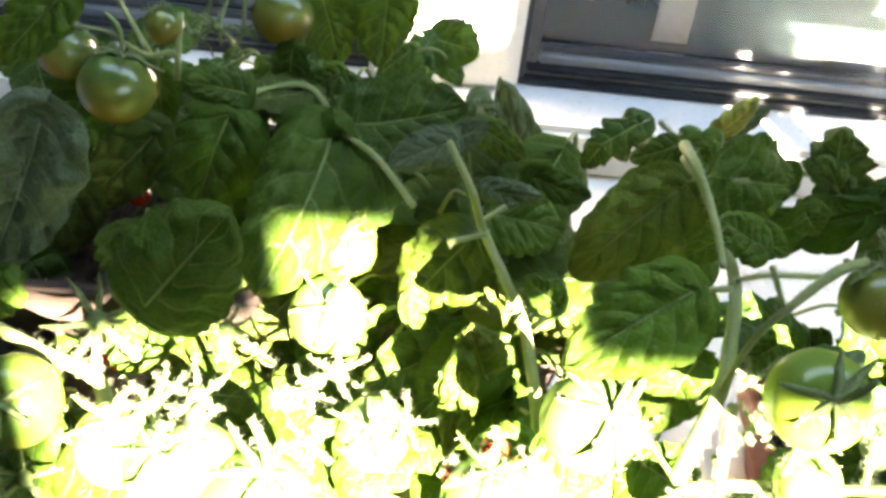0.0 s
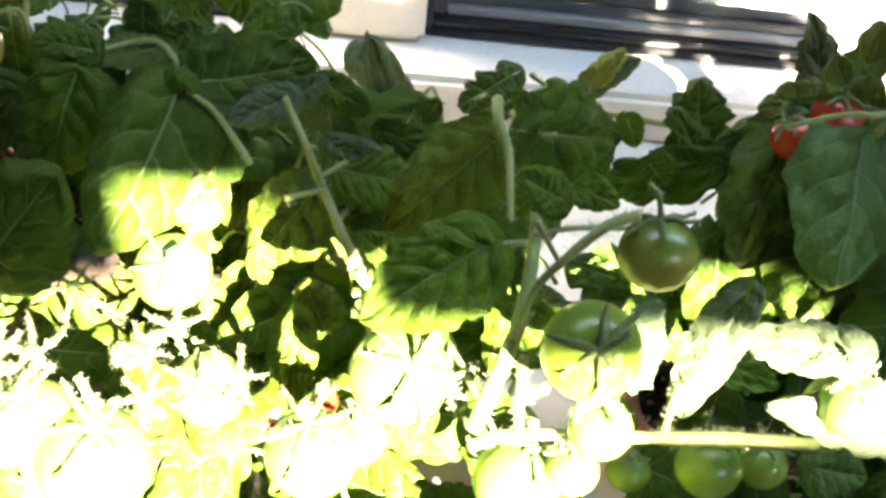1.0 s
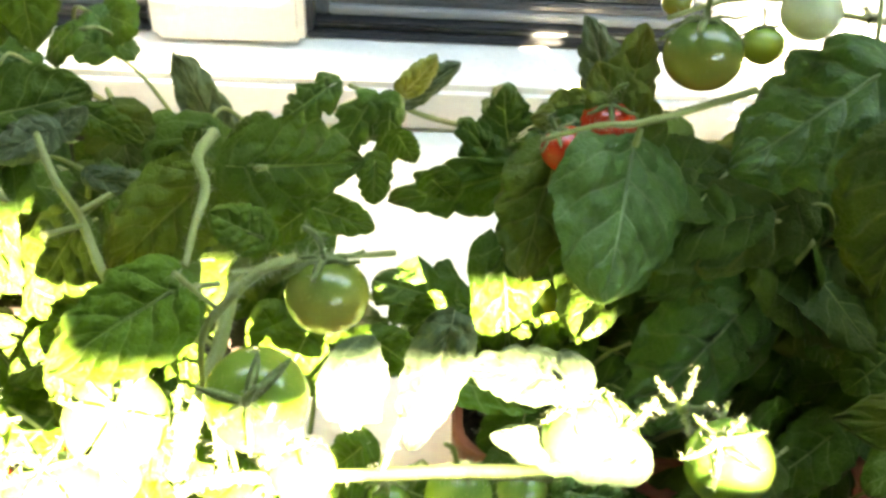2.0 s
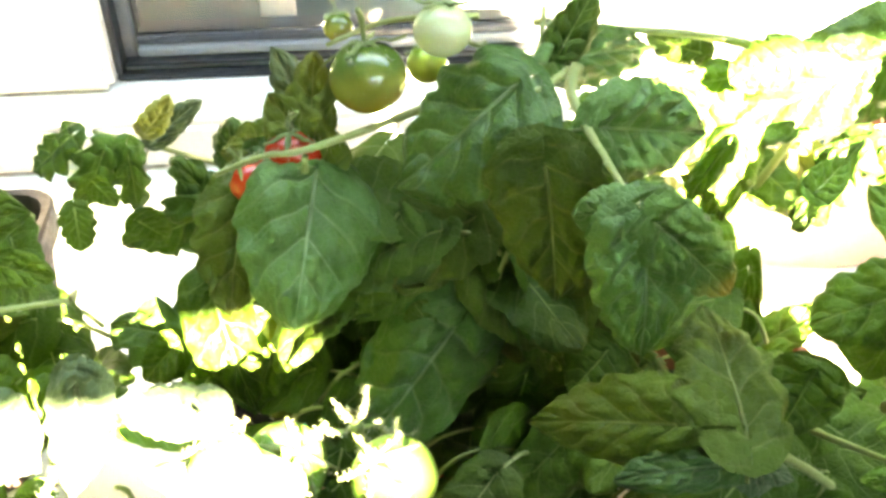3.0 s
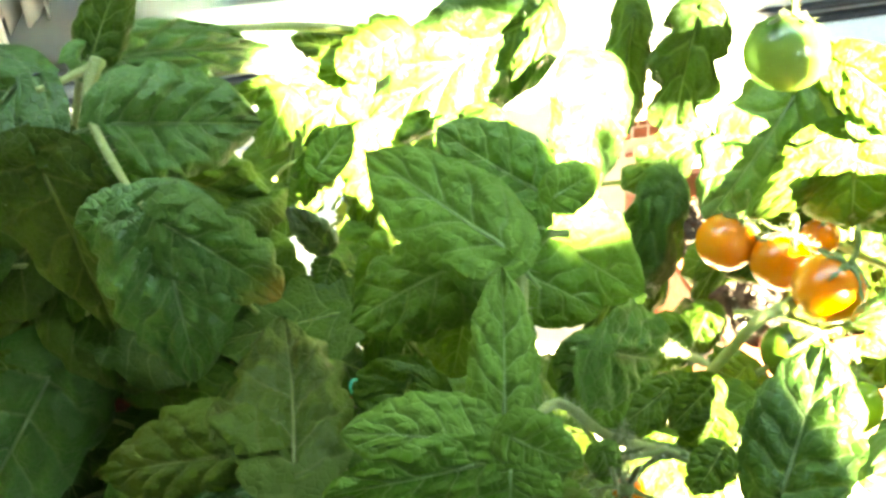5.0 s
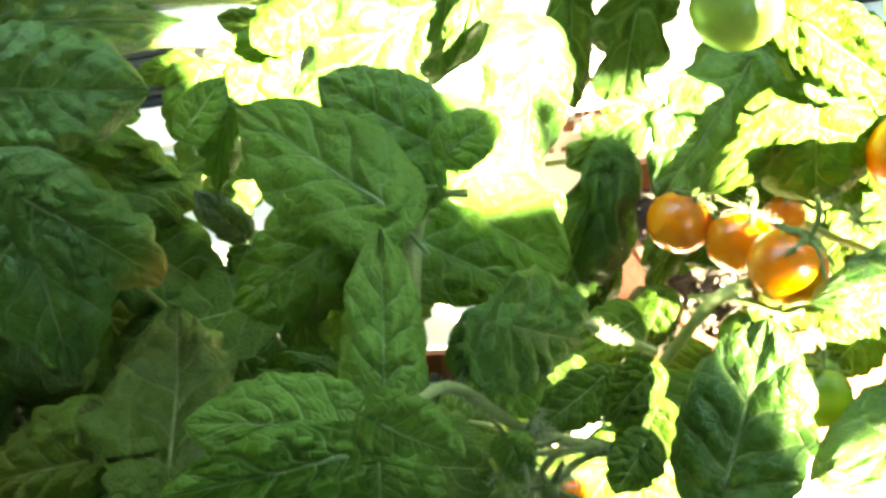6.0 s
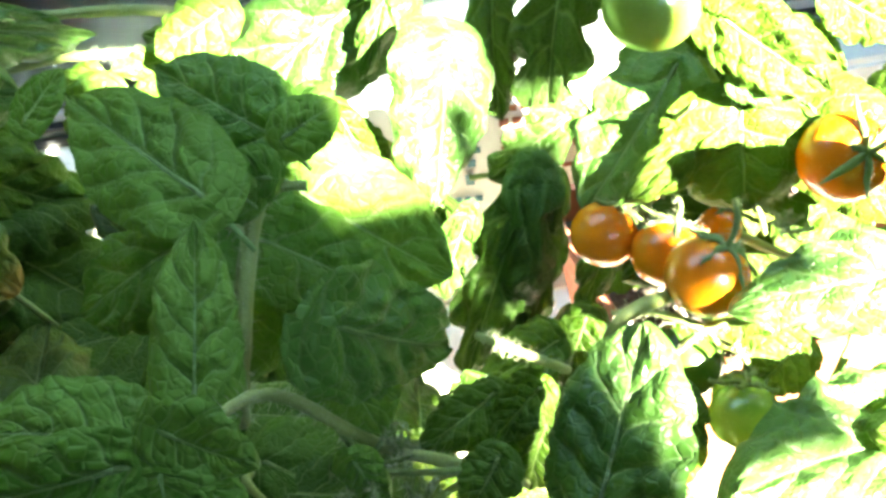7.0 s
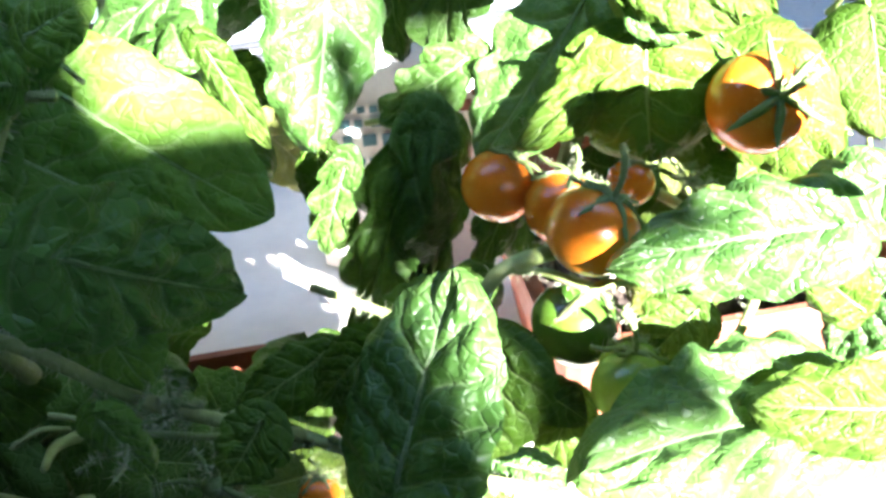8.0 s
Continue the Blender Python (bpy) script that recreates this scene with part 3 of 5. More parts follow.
# ---- pots ----
def pot(x, y, w, d, h, mat, label):
    """A square tapered pot with a thick rolled rim, an inner wall and a foot."""
    ob = tagged(new("plant_pot"), label, "plant pot", "plant pots")
    ob.location = (x, y, 0)
    bm = bmesh.new()
    profile = [(0.80, 0.0), (0.82, 0.004), (0.965, h - 0.024), (1.03, h - 0.022), (1.04, h - 0.002), (1.02, h), (0.96, h - 0.001), (0.955, h - 0.03), (0.80, 0.010)]
    rings = []
    for k, z in profile:
        ring = []
        hx, hy, rr = w / 2 * k, d / 2 * k, 0.018
        for cx, cy, a0 in ((hx - rr, hy - rr, 0), (-hx + rr, hy - rr, 90), (-hx + rr, -hy + rr, 180), (hx - rr, -hy + rr, 270)):
            for q in range(5):
                a = radians(a0 + q * 22.5)
                ring.append(bm.verts.new((cx + rr * math.cos(a), cy + rr * math.sin(a), z)))
        rings.append(ring)
    for a, b in zip(rings, rings[1:]):
        for k in range(len(a)):
            bm.faces.new((a[k], a[(k + 1) % len(a)], b[(k + 1) % len(b)], b[k]))
    bm.faces.new(rings[0][::-1])
    bm.faces.new(rings[-1])
    finish(bm, "pot_body", mat, ob)
    # soil: a lumpy surface with crumbs
    rng = random.Random(int(x * 1000))
    bm = bmesh.new()
    nx, ny = 34, 34
    grid = [[bm.verts.new(((i / nx - 0.5) * w * 0.945, (j / ny - 0.5) * d * 0.945, h - 0.020 + 0.006 * noise.noise(Vector((i * 0.35 + x * 90, j * 0.35, 0))) + 0.004 * noise.noise(Vector((i * 1.3, j * 1.3 + x * 50, 3))))) for j in range(ny + 1)] for i in range(nx + 1)]
    for i in range(nx):
        for j in range(ny):
            bm.faces.new((grid[i][j], grid[i + 1][j], grid[i + 1][j + 1], grid[i][j + 1]))
    finish(bm, "soil", SOIL, ob, "dark crumbly potting soil")
    for nm, mat, cnt, lo, hi in (("soil_debris", SOIL, 420, 0.0008, 0.0032), ("perlite", PERLITE, 160, 0.0006, 0.002)):
        bm = bmesh.new()
        for _ in range(cnt):
            r = rng.uniform(lo, hi)
            bmesh.ops.create_icosphere(bm, subdivisions=1, radius=r, matrix=Matrix.Translation((rng.uniform(-0.46, 0.46) * w, rng.uniform(-0.46, 0.46) * d, h - 0.018 + r * 0.5 + rng.uniform(-0.002, 0.003))) @ Euler((rng.random() * 6, rng.random() * 6, 0)).to_matrix().to_4x4() @ Matrix.Diagonal((1, rng.uniform(0.6, 1), rng.uniform(0.5, 0.9), 1)))
        tagged(finish(bm, nm, mat, ob), kind="stuff")
    return ob


for x, y, w, d, h in ((-0.10, 0.51, 0.17, 0.17, 0.13), (0.075, 0.51, 0.15, 0.16, 0.12)):
    pot(x, y, w, d, h, DARK_POT, "dark brown square plastic pot on the sill")
for x, y, w, d, h in ((0.332, 0.437, 0.14, 0.10, 0.07), (0.547, 0.432, 0.125, 0.088, 0.065), (0.793, 0.485, 0.17, 0.17, 0.100)):
    pot(x, y, w, d, h, TERRACOTTA, "terracotta coloured square plastic pot on the sill")

# ---- plants ----

# bushy dwarf tomato plant with turning green fruit in a pot
plant = plant_thing((-0.090, 0.470, 0.112), "bushy dwarf tomato plant with turning green fruit in a pot")
stem(plant, [(-0.1419, 0.3800, 0.1495), (-0.1030, 0.3724, 0.1346), (-0.0746, 0.3605, 0.1316), (-0.0684, 0.3457, 0.1097)], 0.0040)
stem(plant, [(-0.0750, 0.3610, 0.1383), (-0.0719, 0.3590, 0.1680)], 0.0016)
stem(plant, [(-0.1224, 0.4879, 0.2401), (-0.0966, 0.4805, 0.2434), (-0.0770, 0.4762, 0.2356), (-0.0643, 0.4812, 0.2353), (-0.0655, 0.4886, 0.2172)], 0.0014)
stem(plant, [(-0.0971, 0.4995, 0.2565), (-0.0772, 0.4848, 0.2315)], 0.0016)
stem(plant, [(-0.0646, 0.5001, 0.2478), (-0.0655, 0.4891, 0.2232)], 0.0017)
stem(plant, [(-0.0291, 0.4810, 0.2171), (-0.0019, 0.4909, 0.2196), (0.0186, 0.4641, 0.2130)], 0.0020)
stem(plant, [(0.0190, 0.4555, 0.2169), (0.0274, 0.4903, 0.2002)], 0.0019)
tomato(plant, (-0.0897, 0.4698, 0.2198), 0.0380, (0.1213, 0.2888, 0.9497), "n")
tomato(plant, (-0.1191, 0.4869, 0.2270), 0.0295, (0.2360, 0.3861, 0.8918), "n")
tomato(plant, (-0.0733, 0.4992, 0.2402), 0.0196, (-0.1107, 0.6014, 0.7913), "n")
tomato(plant, (-0.0170, 0.5147, 0.2446), 0.0318, (-0.1114, 0.5097, 0.8531), "n")
tomato(plant, (-0.1067, 0.3450, 0.1307), 0.0424, (-0.0235, -0.7331, 0.6797), "n")
tomato(plant, (-0.0571, 0.3297, 0.1270), 0.0387, (0.0298, -0.1307, 0.9910), "g")
tomato(plant, (-0.0208, 0.3187, 0.1345), 0.0337, (-0.0871, -0.1383, 0.9866), "g")
tomato(plant, (0.0094, 0.3152, 0.1293), 0.0277, (-0.1081, 0.2833, 0.9529), "g")
tomato(plant, (-0.0845, 0.4153, 0.0948), 0.0181, (-0.1014, 0.1057, 0.9892), "r")
tomato(plant, (-0.0885, 0.4820, 0.1479), 0.0124, (-0.1014, 0.1057, 0.9892), "r")
tomato(plant, (0.0068, 0.3059, 0.1247), 0.0482, (0.1547, 0.0077, 0.9879), "g")
blossom(plant, (-0.0768, 0.3755, 0.1533), 0.0442, (-0.0457, -0.6165, 0.8413), (-0.0616, 0.3749, 0.1348))
blossom(plant, (-0.0511, 0.5173, 0.2343), 0.0260, (0.0589, -0.8390, -0.1124), (-0.0411, 0.5283, 0.2559))
blossom(plant, (-0.0630, 0.5209, 0.2271), 0.0235, (-0.2256, -0.7568, -0.3410), (-0.0528, 0.5279, 0.2550))
blossom(plant, (-0.0378, 0.5177, 0.2339), 0.0261, (0.2823, -0.7885, -0.3723), (-0.0353, 0.5285, 0.2563))
blossom(plant, (-0.0215, 0.3866, 0.1464), 0.0293, (-0.3524, -0.4141, 0.7709), (0.0013, 0.3778, 0.1343))
blossom(plant, (-0.0226, 0.3335, 0.1554), 0.0359, (-0.0739, -0.1173, 0.8371), (-0.0293, 0.3232, 0.1406))
blossom(plant, (0.0252, 0.3258, 0.1439), 0.0263, (-0.0654, -0.3369, 0.8788), (0.0164, 0.3155, 0.1285))
blossom(plant, (-0.0404, 0.3323, 0.1503), 0.0314, (-0.0641, -0.2572, 0.8184), (-0.0547, 0.3305, 0.1357))
blossom(plant, (-0.1267, 0.3405, 0.0936), 0.0406, (-0.0445, -0.5368, 0.7809), (-0.1176, 0.3311, 0.0810))
blossom(plant, (-0.1040, 0.3331, 0.0936), 0.0346, (0.2647, -0.5799, 0.7305), (-0.1184, 0.3307, 0.0771))
leaf(plant, (-0.0990, 0.4000, 0.2400), (-0.1260, 0.3850, 0.1720), (0.089, -0.980, 0.181), 0.0465, "f")
leaf(plant, (-0.1140, 0.4900, 0.2020), (-0.1360, 0.4800, 0.1630), (0.245, -0.963, 0.109), 0.0381, "g")
leaf(plant, (-0.0810, 0.4900, 0.1810), (-0.1210, 0.4700, 0.1430), (0.098, -0.920, 0.381), 0.0356, "o")
leaf(plant, (-0.0520, 0.3680, 0.1730), (-0.0170, 0.3750, 0.2200), (-0.120, -0.965, 0.233), 0.0557, "g")
leaf(plant, (-0.0350, 0.4650, 0.2140), (-0.0510, 0.4450, 0.1640), (-0.013, -0.927, 0.375), 0.0462, "g")
leaf(plant, (0.0170, 0.4470, 0.2190), (-0.0020, 0.3750, 0.1850), (0.387, -0.475, 0.790), 0.0564, "g")
leaf(plant, (0.0210, 0.4460, 0.2170), (0.0390, 0.4350, 0.1490), (0.147, -0.970, 0.196), 0.0260, "g")
leaf(plant, (0.0270, 0.4550, 0.2210), (0.0790, 0.4750, 0.2260), (0.213, -0.719, 0.662), 0.0425, "g")
leaf(plant, (0.0330, 0.4650, 0.2180), (0.0170, 0.4750, 0.2360), (0.289, -0.704, 0.648), 0.0271, "g")
leaf(plant, (0.0340, 0.5300, 0.2640), (0.0330, 0.5250, 0.2130), (0.158, -0.983, 0.093), 0.0369, "g")
leaf(plant, (-0.0030, 0.5400, 0.2520), (0.0100, 0.5350, 0.2090), (0.130, -0.980, 0.153), 0.0331, "g")
leaf(plant, (-0.1040, 0.4500, 0.2720), (-0.1310, 0.4400, 0.2420), (0.193, -0.970, 0.149), 0.0273, "g")
leaf(plant, (-0.0280, 0.4720, 0.2220), (-0.0580, 0.4700, 0.2270), (0.153, -0.780, 0.606), 0.0241, "g")
leaf(plant, (0.0130, 0.5000, 0.2230), (-0.0060, 0.4950, 0.2120), (-0.031, -0.888, 0.458), 0.0178, "g")
leaf(plant, (-0.0100, 0.5000, 0.2330), (-0.0140, 0.5000, 0.2030), (-0.218, -0.975, 0.029), 0.0211, "g")
leaf(plant, (-0.1620, 0.5600, 0.1010), (-0.1340, 0.5600, 0.1210), (-0.246, -0.906, 0.345), 0.0141, "g")
leaf(plant, (-0.0890, 0.4500, 0.1470), (-0.0790, 0.4400, 0.1230), (0.370, -0.792, 0.485), 0.0320, "o")
leaf(plant, (-0.1200, 0.4700, 0.1520), (-0.1550, 0.4600, 0.1080), (0.083, -0.984, 0.158), 0.0421, "o")
leaf(plant, (-0.1380, 0.4500, 0.1180), (-0.1130, 0.4400, 0.0780), (0.551, -0.661, 0.510), 0.0367, "g")
leaf(plant, (0.0150, 0.4200, 0.1140), (0.0520, 0.4200, 0.0860), (0.420, -0.718, 0.555), 0.0323, "g")
leaf(plant, (0.0067, 0.5161, 0.1940), (-0.0133, 0.5170, 0.2133), (0.3150, -0.8927, 0.3222), 0.0256, "g")
leaf(plant, (-0.0586, 0.3919, 0.1208), (-0.0730, 0.3929, 0.1445), (0.5939, -0.7200, 0.3590), 0.0358, "g")
leaf(plant, (-0.1414, 0.4228, 0.1354), (-0.1652, 0.4110, 0.1120), (0.0407, -0.9693, 0.2426), 0.0352, "g")
trunk(plant, (-0.10, 0.51, 0.112), (-0.03, 0.50, 0.23))
trunk(plant, (-0.09, 0.50, 0.112), (-0.05, 0.41, 0.13))
filler(plant, 30, (-0.07, 0.50, 0.17), (0.10, 0.04, 0.05), 11, (0.028, 0.045))
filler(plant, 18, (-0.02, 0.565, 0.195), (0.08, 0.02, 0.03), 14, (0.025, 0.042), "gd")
filler(plant, 22, (-0.04, 0.42, 0.09), (0.12, 0.03, 0.05), 12)
filler(plant, 26, (0.00, 0.365, 0.06), (0.13, 0.03, 0.04), 13)

# dwarf tomato plant with sunlit green fruit in a pot
plant = plant_thing((0.070, 0.460, 0.112), "dwarf tomato plant with sunlit green fruit in a pot")
stem(plant, [(0.0710, 0.4222, 0.2376), (0.0823, 0.4039, 0.2263), (0.0893, 0.4028, 0.2072), (0.1007, 0.3845, 0.1948), (0.1118, 0.3748, 0.1756), (0.1194, 0.3559, 0.1536), (0.1267, 0.3452, 0.1179)], 0.0029)
stem(plant, [(0.1158, 0.3832, 0.1670), (0.1265, 0.3842, 0.1813)], 0.0018)
stem(plant, [(0.0884, 0.4030, 0.2100), (0.1019, 0.4210, 0.2093)], 0.0015)
stem(plant, [(0.0913, 0.3984, 0.2070), (0.0746, 0.3934, 0.2042)], 0.0015)
stem(plant, [(0.0212, 0.4469, 0.2208), (0.0383, 0.4296, 0.2218), (0.0584, 0.4027, 0.2150)], 0.0016)
tomato(plant, (0.0245, 0.3851, 0.1626), 0.0356, (0.0512, -0.5824, 0.8113), "g")
tomato(plant, (0.0301, 0.4173, 0.1756), 0.0254, (-0.0805, -0.2272, 0.9705), "y")
tomato(plant, (0.0512, 0.3314, 0.1467), 0.0324, (-0.0506, -0.5350, 0.8433), "g")
tomato(plant, (0.1152, 0.3110, 0.1474), 0.0254, (-0.0805, -0.2272, 0.9705), "g")
tomato(plant, (0.1008, 0.3200, 0.1573), 0.0117, (-0.0988, 0.1534, 0.9832), "r")
tomato(plant, (-0.0336, 0.3177, 0.1289), 0.0367, (-0.0840, -0.2531, 0.9638), "g")
tomato(plant, (0.0990, 0.2934, 0.1576), 0.0378, (-0.0972, 0.0742, 0.9925), "g")
blossom(plant, (0.0317, 0.3538, 0.1583), 0.0320, (0.4549, -0.3489, 0.7080), (0.0077, 0.3434, 0.1507))
blossom(plant, (0.0637, 0.3281, 0.1588), 0.0258, (0.3445, -0.2945, 0.7776), (0.0553, 0.3181, 0.1472))
blossom(plant, (0.0227, 0.3441, 0.1524), 0.0244, (0.1248, -0.1059, 0.8563), (0.0076, 0.3432, 0.1474))
leaf(plant, (0.0720, 0.4320, 0.2310), (0.0450, 0.4250, 0.2200), (-0.018, -0.823, 0.567), 0.0198, "f")
leaf(plant, (0.0850, 0.4050, 0.1980), (0.0550, 0.4000, 0.1540), (-0.399, -0.840, 0.367), 0.0419, "o")
leaf(plant, (0.0950, 0.4300, 0.1950), (0.1310, 0.4300, 0.1910), (0.080, -0.693, 0.716), 0.0340, "g")
leaf(plant, (0.1230, 0.5500, 0.1310), (0.1010, 0.5450, 0.2030), (0.242, -0.970, 0.007), 0.0298, "f")
leaf(plant, (0.0730, 0.4370, 0.2280), (0.0880, 0.4400, 0.2390), (-0.033, -0.952, 0.305), 0.0135, "f")
leaf(plant, (0.0850, 0.4450, 0.2330), (0.1090, 0.4450, 0.2170), (0.248, -0.895, 0.372), 0.0163, "g")
leaf(plant, (0.1150, 0.4550, 0.2020), (0.1440, 0.4500, 0.1960), (-0.084, -0.927, 0.366), 0.0184, "g")
leaf(plant, (0.0900, 0.4200, 0.2160), (0.1160, 0.4200, 0.2140), (0.029, -0.928, 0.371), 0.0135, "f")
leaf(plant, (0.0960, 0.3600, 0.1610), (0.0870, 0.3650, 0.1810), (-0.189, -0.969, 0.157), 0.0260, "o")
leaf(plant, (0.0850, 0.3550, 0.1650), (0.0820, 0.3450, 0.1190), (-0.237, -0.946, 0.221), 0.0180, "o")
leaf(plant, (0.0970, 0.4000, 0.1130), (0.1270, 0.4000, 0.0900), (0.391, -0.767, 0.510), 0.0271, "g")
leaf(plant, (0.1180, 0.3350, 0.1440), (0.0920, 0.3300, 0.1420), (0.068, -0.655, 0.753), 0.0204, "g")
leaf(plant, (0.0540, 0.4300, 0.1250), (0.0400, 0.4200, 0.0800), (0.109, -0.977, 0.183), 0.0335, "g")
leaf(plant, (0.1110, 0.4300, 0.1330), (0.1410, 0.4250, 0.1100), (0.173, -0.891, 0.419), 0.0262, "g")
leaf(plant, (0.1127, 0.3443, 0.1284), (0.0992, 0.3352, 0.1120), (-0.4011, -0.6921, 0.6000), 0.0241, "g")
leaf(plant, (0.0612, 0.3997, 0.1652), (0.0810, 0.3996, 0.1559), (0.2638, -0.7948, 0.5465), 0.0238, "g")
leaf(plant, (0.0569, 0.4051, 0.1282), (0.0765, 0.3964, 0.1051), (0.2299, -0.8543, 0.4661), 0.0310, "g")
trunk(plant, (0.09, 0.50, 0.112), (0.105, 0.41, 0.16))
filler(plant, 24, (0.08, 0.48, 0.15), (0.06, 0.04, 0.06), 21)
filler(plant, 12, (0.06, 0.40, 0.11), (0.06, 0.02, 0.04), 22)

# leggy tomato plant with hairy stems and large green fruit
plant = plant_thing((0.140, 0.440, 0.112), "leggy tomato plant with hairy stems and large green fruit")
stem(plant, [(0.1691, 0.4060, 0.2510), (0.1726, 0.3707, 0.2558), (0.1754, 0.3439, 0.2520), (0.1737, 0.3174, 0.2523), (0.1709, 0.2991, 0.2422), (0.1669, 0.2854, 0.2338), (0.1569, 0.2706, 0.2062)], 0.0030)
stem(plant, [(0.1669, 0.2855, 0.2358), (0.1703, 0.2824, 0.2625), (0.1784, 0.2831, 0.2771), (0.1901, 0.2881, 0.2876), (0.1997, 0.2926, 0.2883)], 0.0019)
stem(plant, [(0.1703, 0.3131, 0.2572), (0.1539, 0.3087, 0.2575)], 0.0015)
stem(plant, [(0.1758, 0.2830, 0.2756), (0.1661, 0.2794, 0.2931)], 0.0010)
stem(plant, [(0.1730, 0.3176, 0.2577), (0.1953, 0.3435, 0.2417), (0.2275, 0.3694, 0.2236)], 0.0013)
stem(plant, [(0.1707, 0.3625, 0.2673), (0.1807, 0.3583, 0.2728)], 0.0012)
stem(plant, [(0.1564, 0.2700, 0.1968), (0.1704, 0.2748, 0.2000), (0.2228, 0.2798, 0.1980), (0.2560, 0.2844, 0.1951), (0.2890, 0.2888, 0.1897)], 0.0030)
stem(plant, [(0.2266, 0.2799, 0.1992), (0.2338, 0.2980, 0.2072)], 0.0016)
stem(plant, [(0.1917, 0.2709, 0.2047), (0.1908, 0.2679, 0.2345)], 0.0018)
stem(plant, [(0.1733, 0.2722, 0.2000), (0.1711, 0.2810, 0.2336)], 0.0020)
stem(plant, [(0.1948, 0.5577, 0.1823), (0.2206, 0.5802, 0.1558), (0.2454, 0.5705, 0.1527), (0.2839, 0.5076, 0.1873)], 0.0020)
stem(plant, [(0.2193, 0.5901, 0.1495), (0.2205, 0.6010, 0.1530)], 0.0018)
tomato(plant, (0.1302, 0.2966, 0.2028), 0.0376, (0.2815, -0.4859, 0.8274), "g")
tomato(plant, (0.1889, 0.2662, 0.2538), 0.0325, (-0.0288, -0.6989, 0.7146), "y")
tomato(plant, (0.2090, 0.2911, 0.2752), 0.0262, (-0.0999, 0.3921, 0.9145), "t")
tomato(plant, (0.3000, 0.4277, 0.2373), 0.0220, (-0.4973, 0.1958, 0.8452), "r")
tomato(plant, (0.3188, 0.4349, 0.2463), 0.0260, (-0.0918, -0.0907, 0.9916), "r")
tomato(plant, (0.0846, 0.3021, 0.1610), 0.0111, (-0.1014, 0.1057, 0.9892), "r")
tomato(plant, (0.1795, 0.2863, 0.1589), 0.0352, (0.2351, 0.3213, 0.9173), "g")
tomato(plant, (0.1984, 0.2828, 0.1722), 0.0213, (-0.1001, 0.3640, 0.9260), "g")
tomato(plant, (0.2562, 0.2964, 0.1636), 0.0268, (-0.0990, 0.4579, 0.8835), "g")
tomato(plant, (0.2825, 0.3053, 0.1561), 0.0208, (-0.0990, 0.4579, 0.8835), "g")
tomato(plant, (0.2286, 0.3043, 0.1467), 0.0186, (-0.0990, 0.4579, 0.8835), "g")
tomato(plant, (0.2958, 0.2896, 0.2126), 0.0264, (-0.3077, 0.4407, 0.8433), "g")
tomato(plant, (0.2007, 0.2713, 0.2109), 0.0227, (-0.1090, 0.3185, 0.9416), "g")
blossom(plant, (0.1479, 0.3052, 0.1921), 0.0275, (0.4549, -0.3489, 0.7080), (0.1361, 0.2955, 0.1817))
blossom(plant, (0.1851, 0.2891, 0.2165), 0.0215, (0.2340, -0.2401, 0.8471), (0.1744, 0.2800, 0.2131))
blossom(plant, (0.2217, 0.3838, 0.1481), 0.0239, (-0.0665, -0.3585, 0.8167), (0.2322, 0.3845, 0.1638))
leaf(plant, (0.1570, 0.3620, 0.2630), (0.1210, 0.3450, 0.2310), (0.067, -0.910, 0.408), 0.0374, "o")
leaf(plant, (0.1560, 0.3080, 0.2580), (0.1150, 0.2850, 0.2410), (0.042, -0.642, 0.766), 0.0369, "g")
leaf(plant, (0.1730, 0.3600, 0.2720), (0.2170, 0.3910, 0.2520), (0.636, -0.714, 0.293), 0.0376, "g")
leaf(plant, (0.1700, 0.4250, 0.2450), (0.1510, 0.4250, 0.2360), (-0.243, -0.824, 0.512), 0.0144, "g")
leaf(plant, (0.1380, 0.4300, 0.2370), (0.1320, 0.4300, 0.2250), (-0.428, -0.878, 0.214), 0.0102, "g")
leaf(plant, (0.1710, 0.4000, 0.2610), (0.1820, 0.4000, 0.2440), (-0.000, -1.000, -0.000), 0.0098, "g")
leaf(plant, (0.2830, 0.5050, 0.1860), (0.2770, 0.5100, 0.2150), (-0.500, -0.865, 0.046), 0.0393, "d")
leaf(plant, (0.1940, 0.3850, 0.2320), (0.2190, 0.3850, 0.2220), (0.184, -0.869, 0.459), 0.0166, "g")
leaf(plant, (0.1890, 0.3700, 0.1700), (0.1750, 0.3600, 0.1330), (-0.290, -0.890, 0.351), 0.0319, "g")
leaf(plant, (0.2260, 0.4400, 0.2320), (0.2340, 0.4400, 0.2160), (0.136, -0.988, 0.068), 0.0128, "g")
leaf(plant, (0.2420, 0.4400, 0.2080), (0.2540, 0.4400, 0.1940), (0.066, -0.996, 0.057), 0.0193, "g")
leaf(plant, (0.2070, 0.5300, 0.1880), (0.1880, 0.5200, 0.1560), (0.060, -0.962, 0.265), 0.0268, "d")
leaf(plant, (0.2190, 0.5300, 0.1850), (0.2170, 0.5250, 0.1450), (0.095, -0.988, 0.119), 0.0211, "d")
leaf(plant, (0.1820, 0.5550, 0.1810), (0.1520, 0.5550, 0.1590), (-0.462, -0.623, 0.631), 0.0299, "d")
leaf(plant, (0.0900, 0.6000, 0.1620), (0.1080, 0.6000, 0.1350), (0.435, -0.852, 0.290), 0.0212, "f")
leaf(plant, (0.2260, 0.5550, 0.1740), (0.2570, 0.5600, 0.1980), (-0.139, -0.918, 0.371), 0.0168, "f")
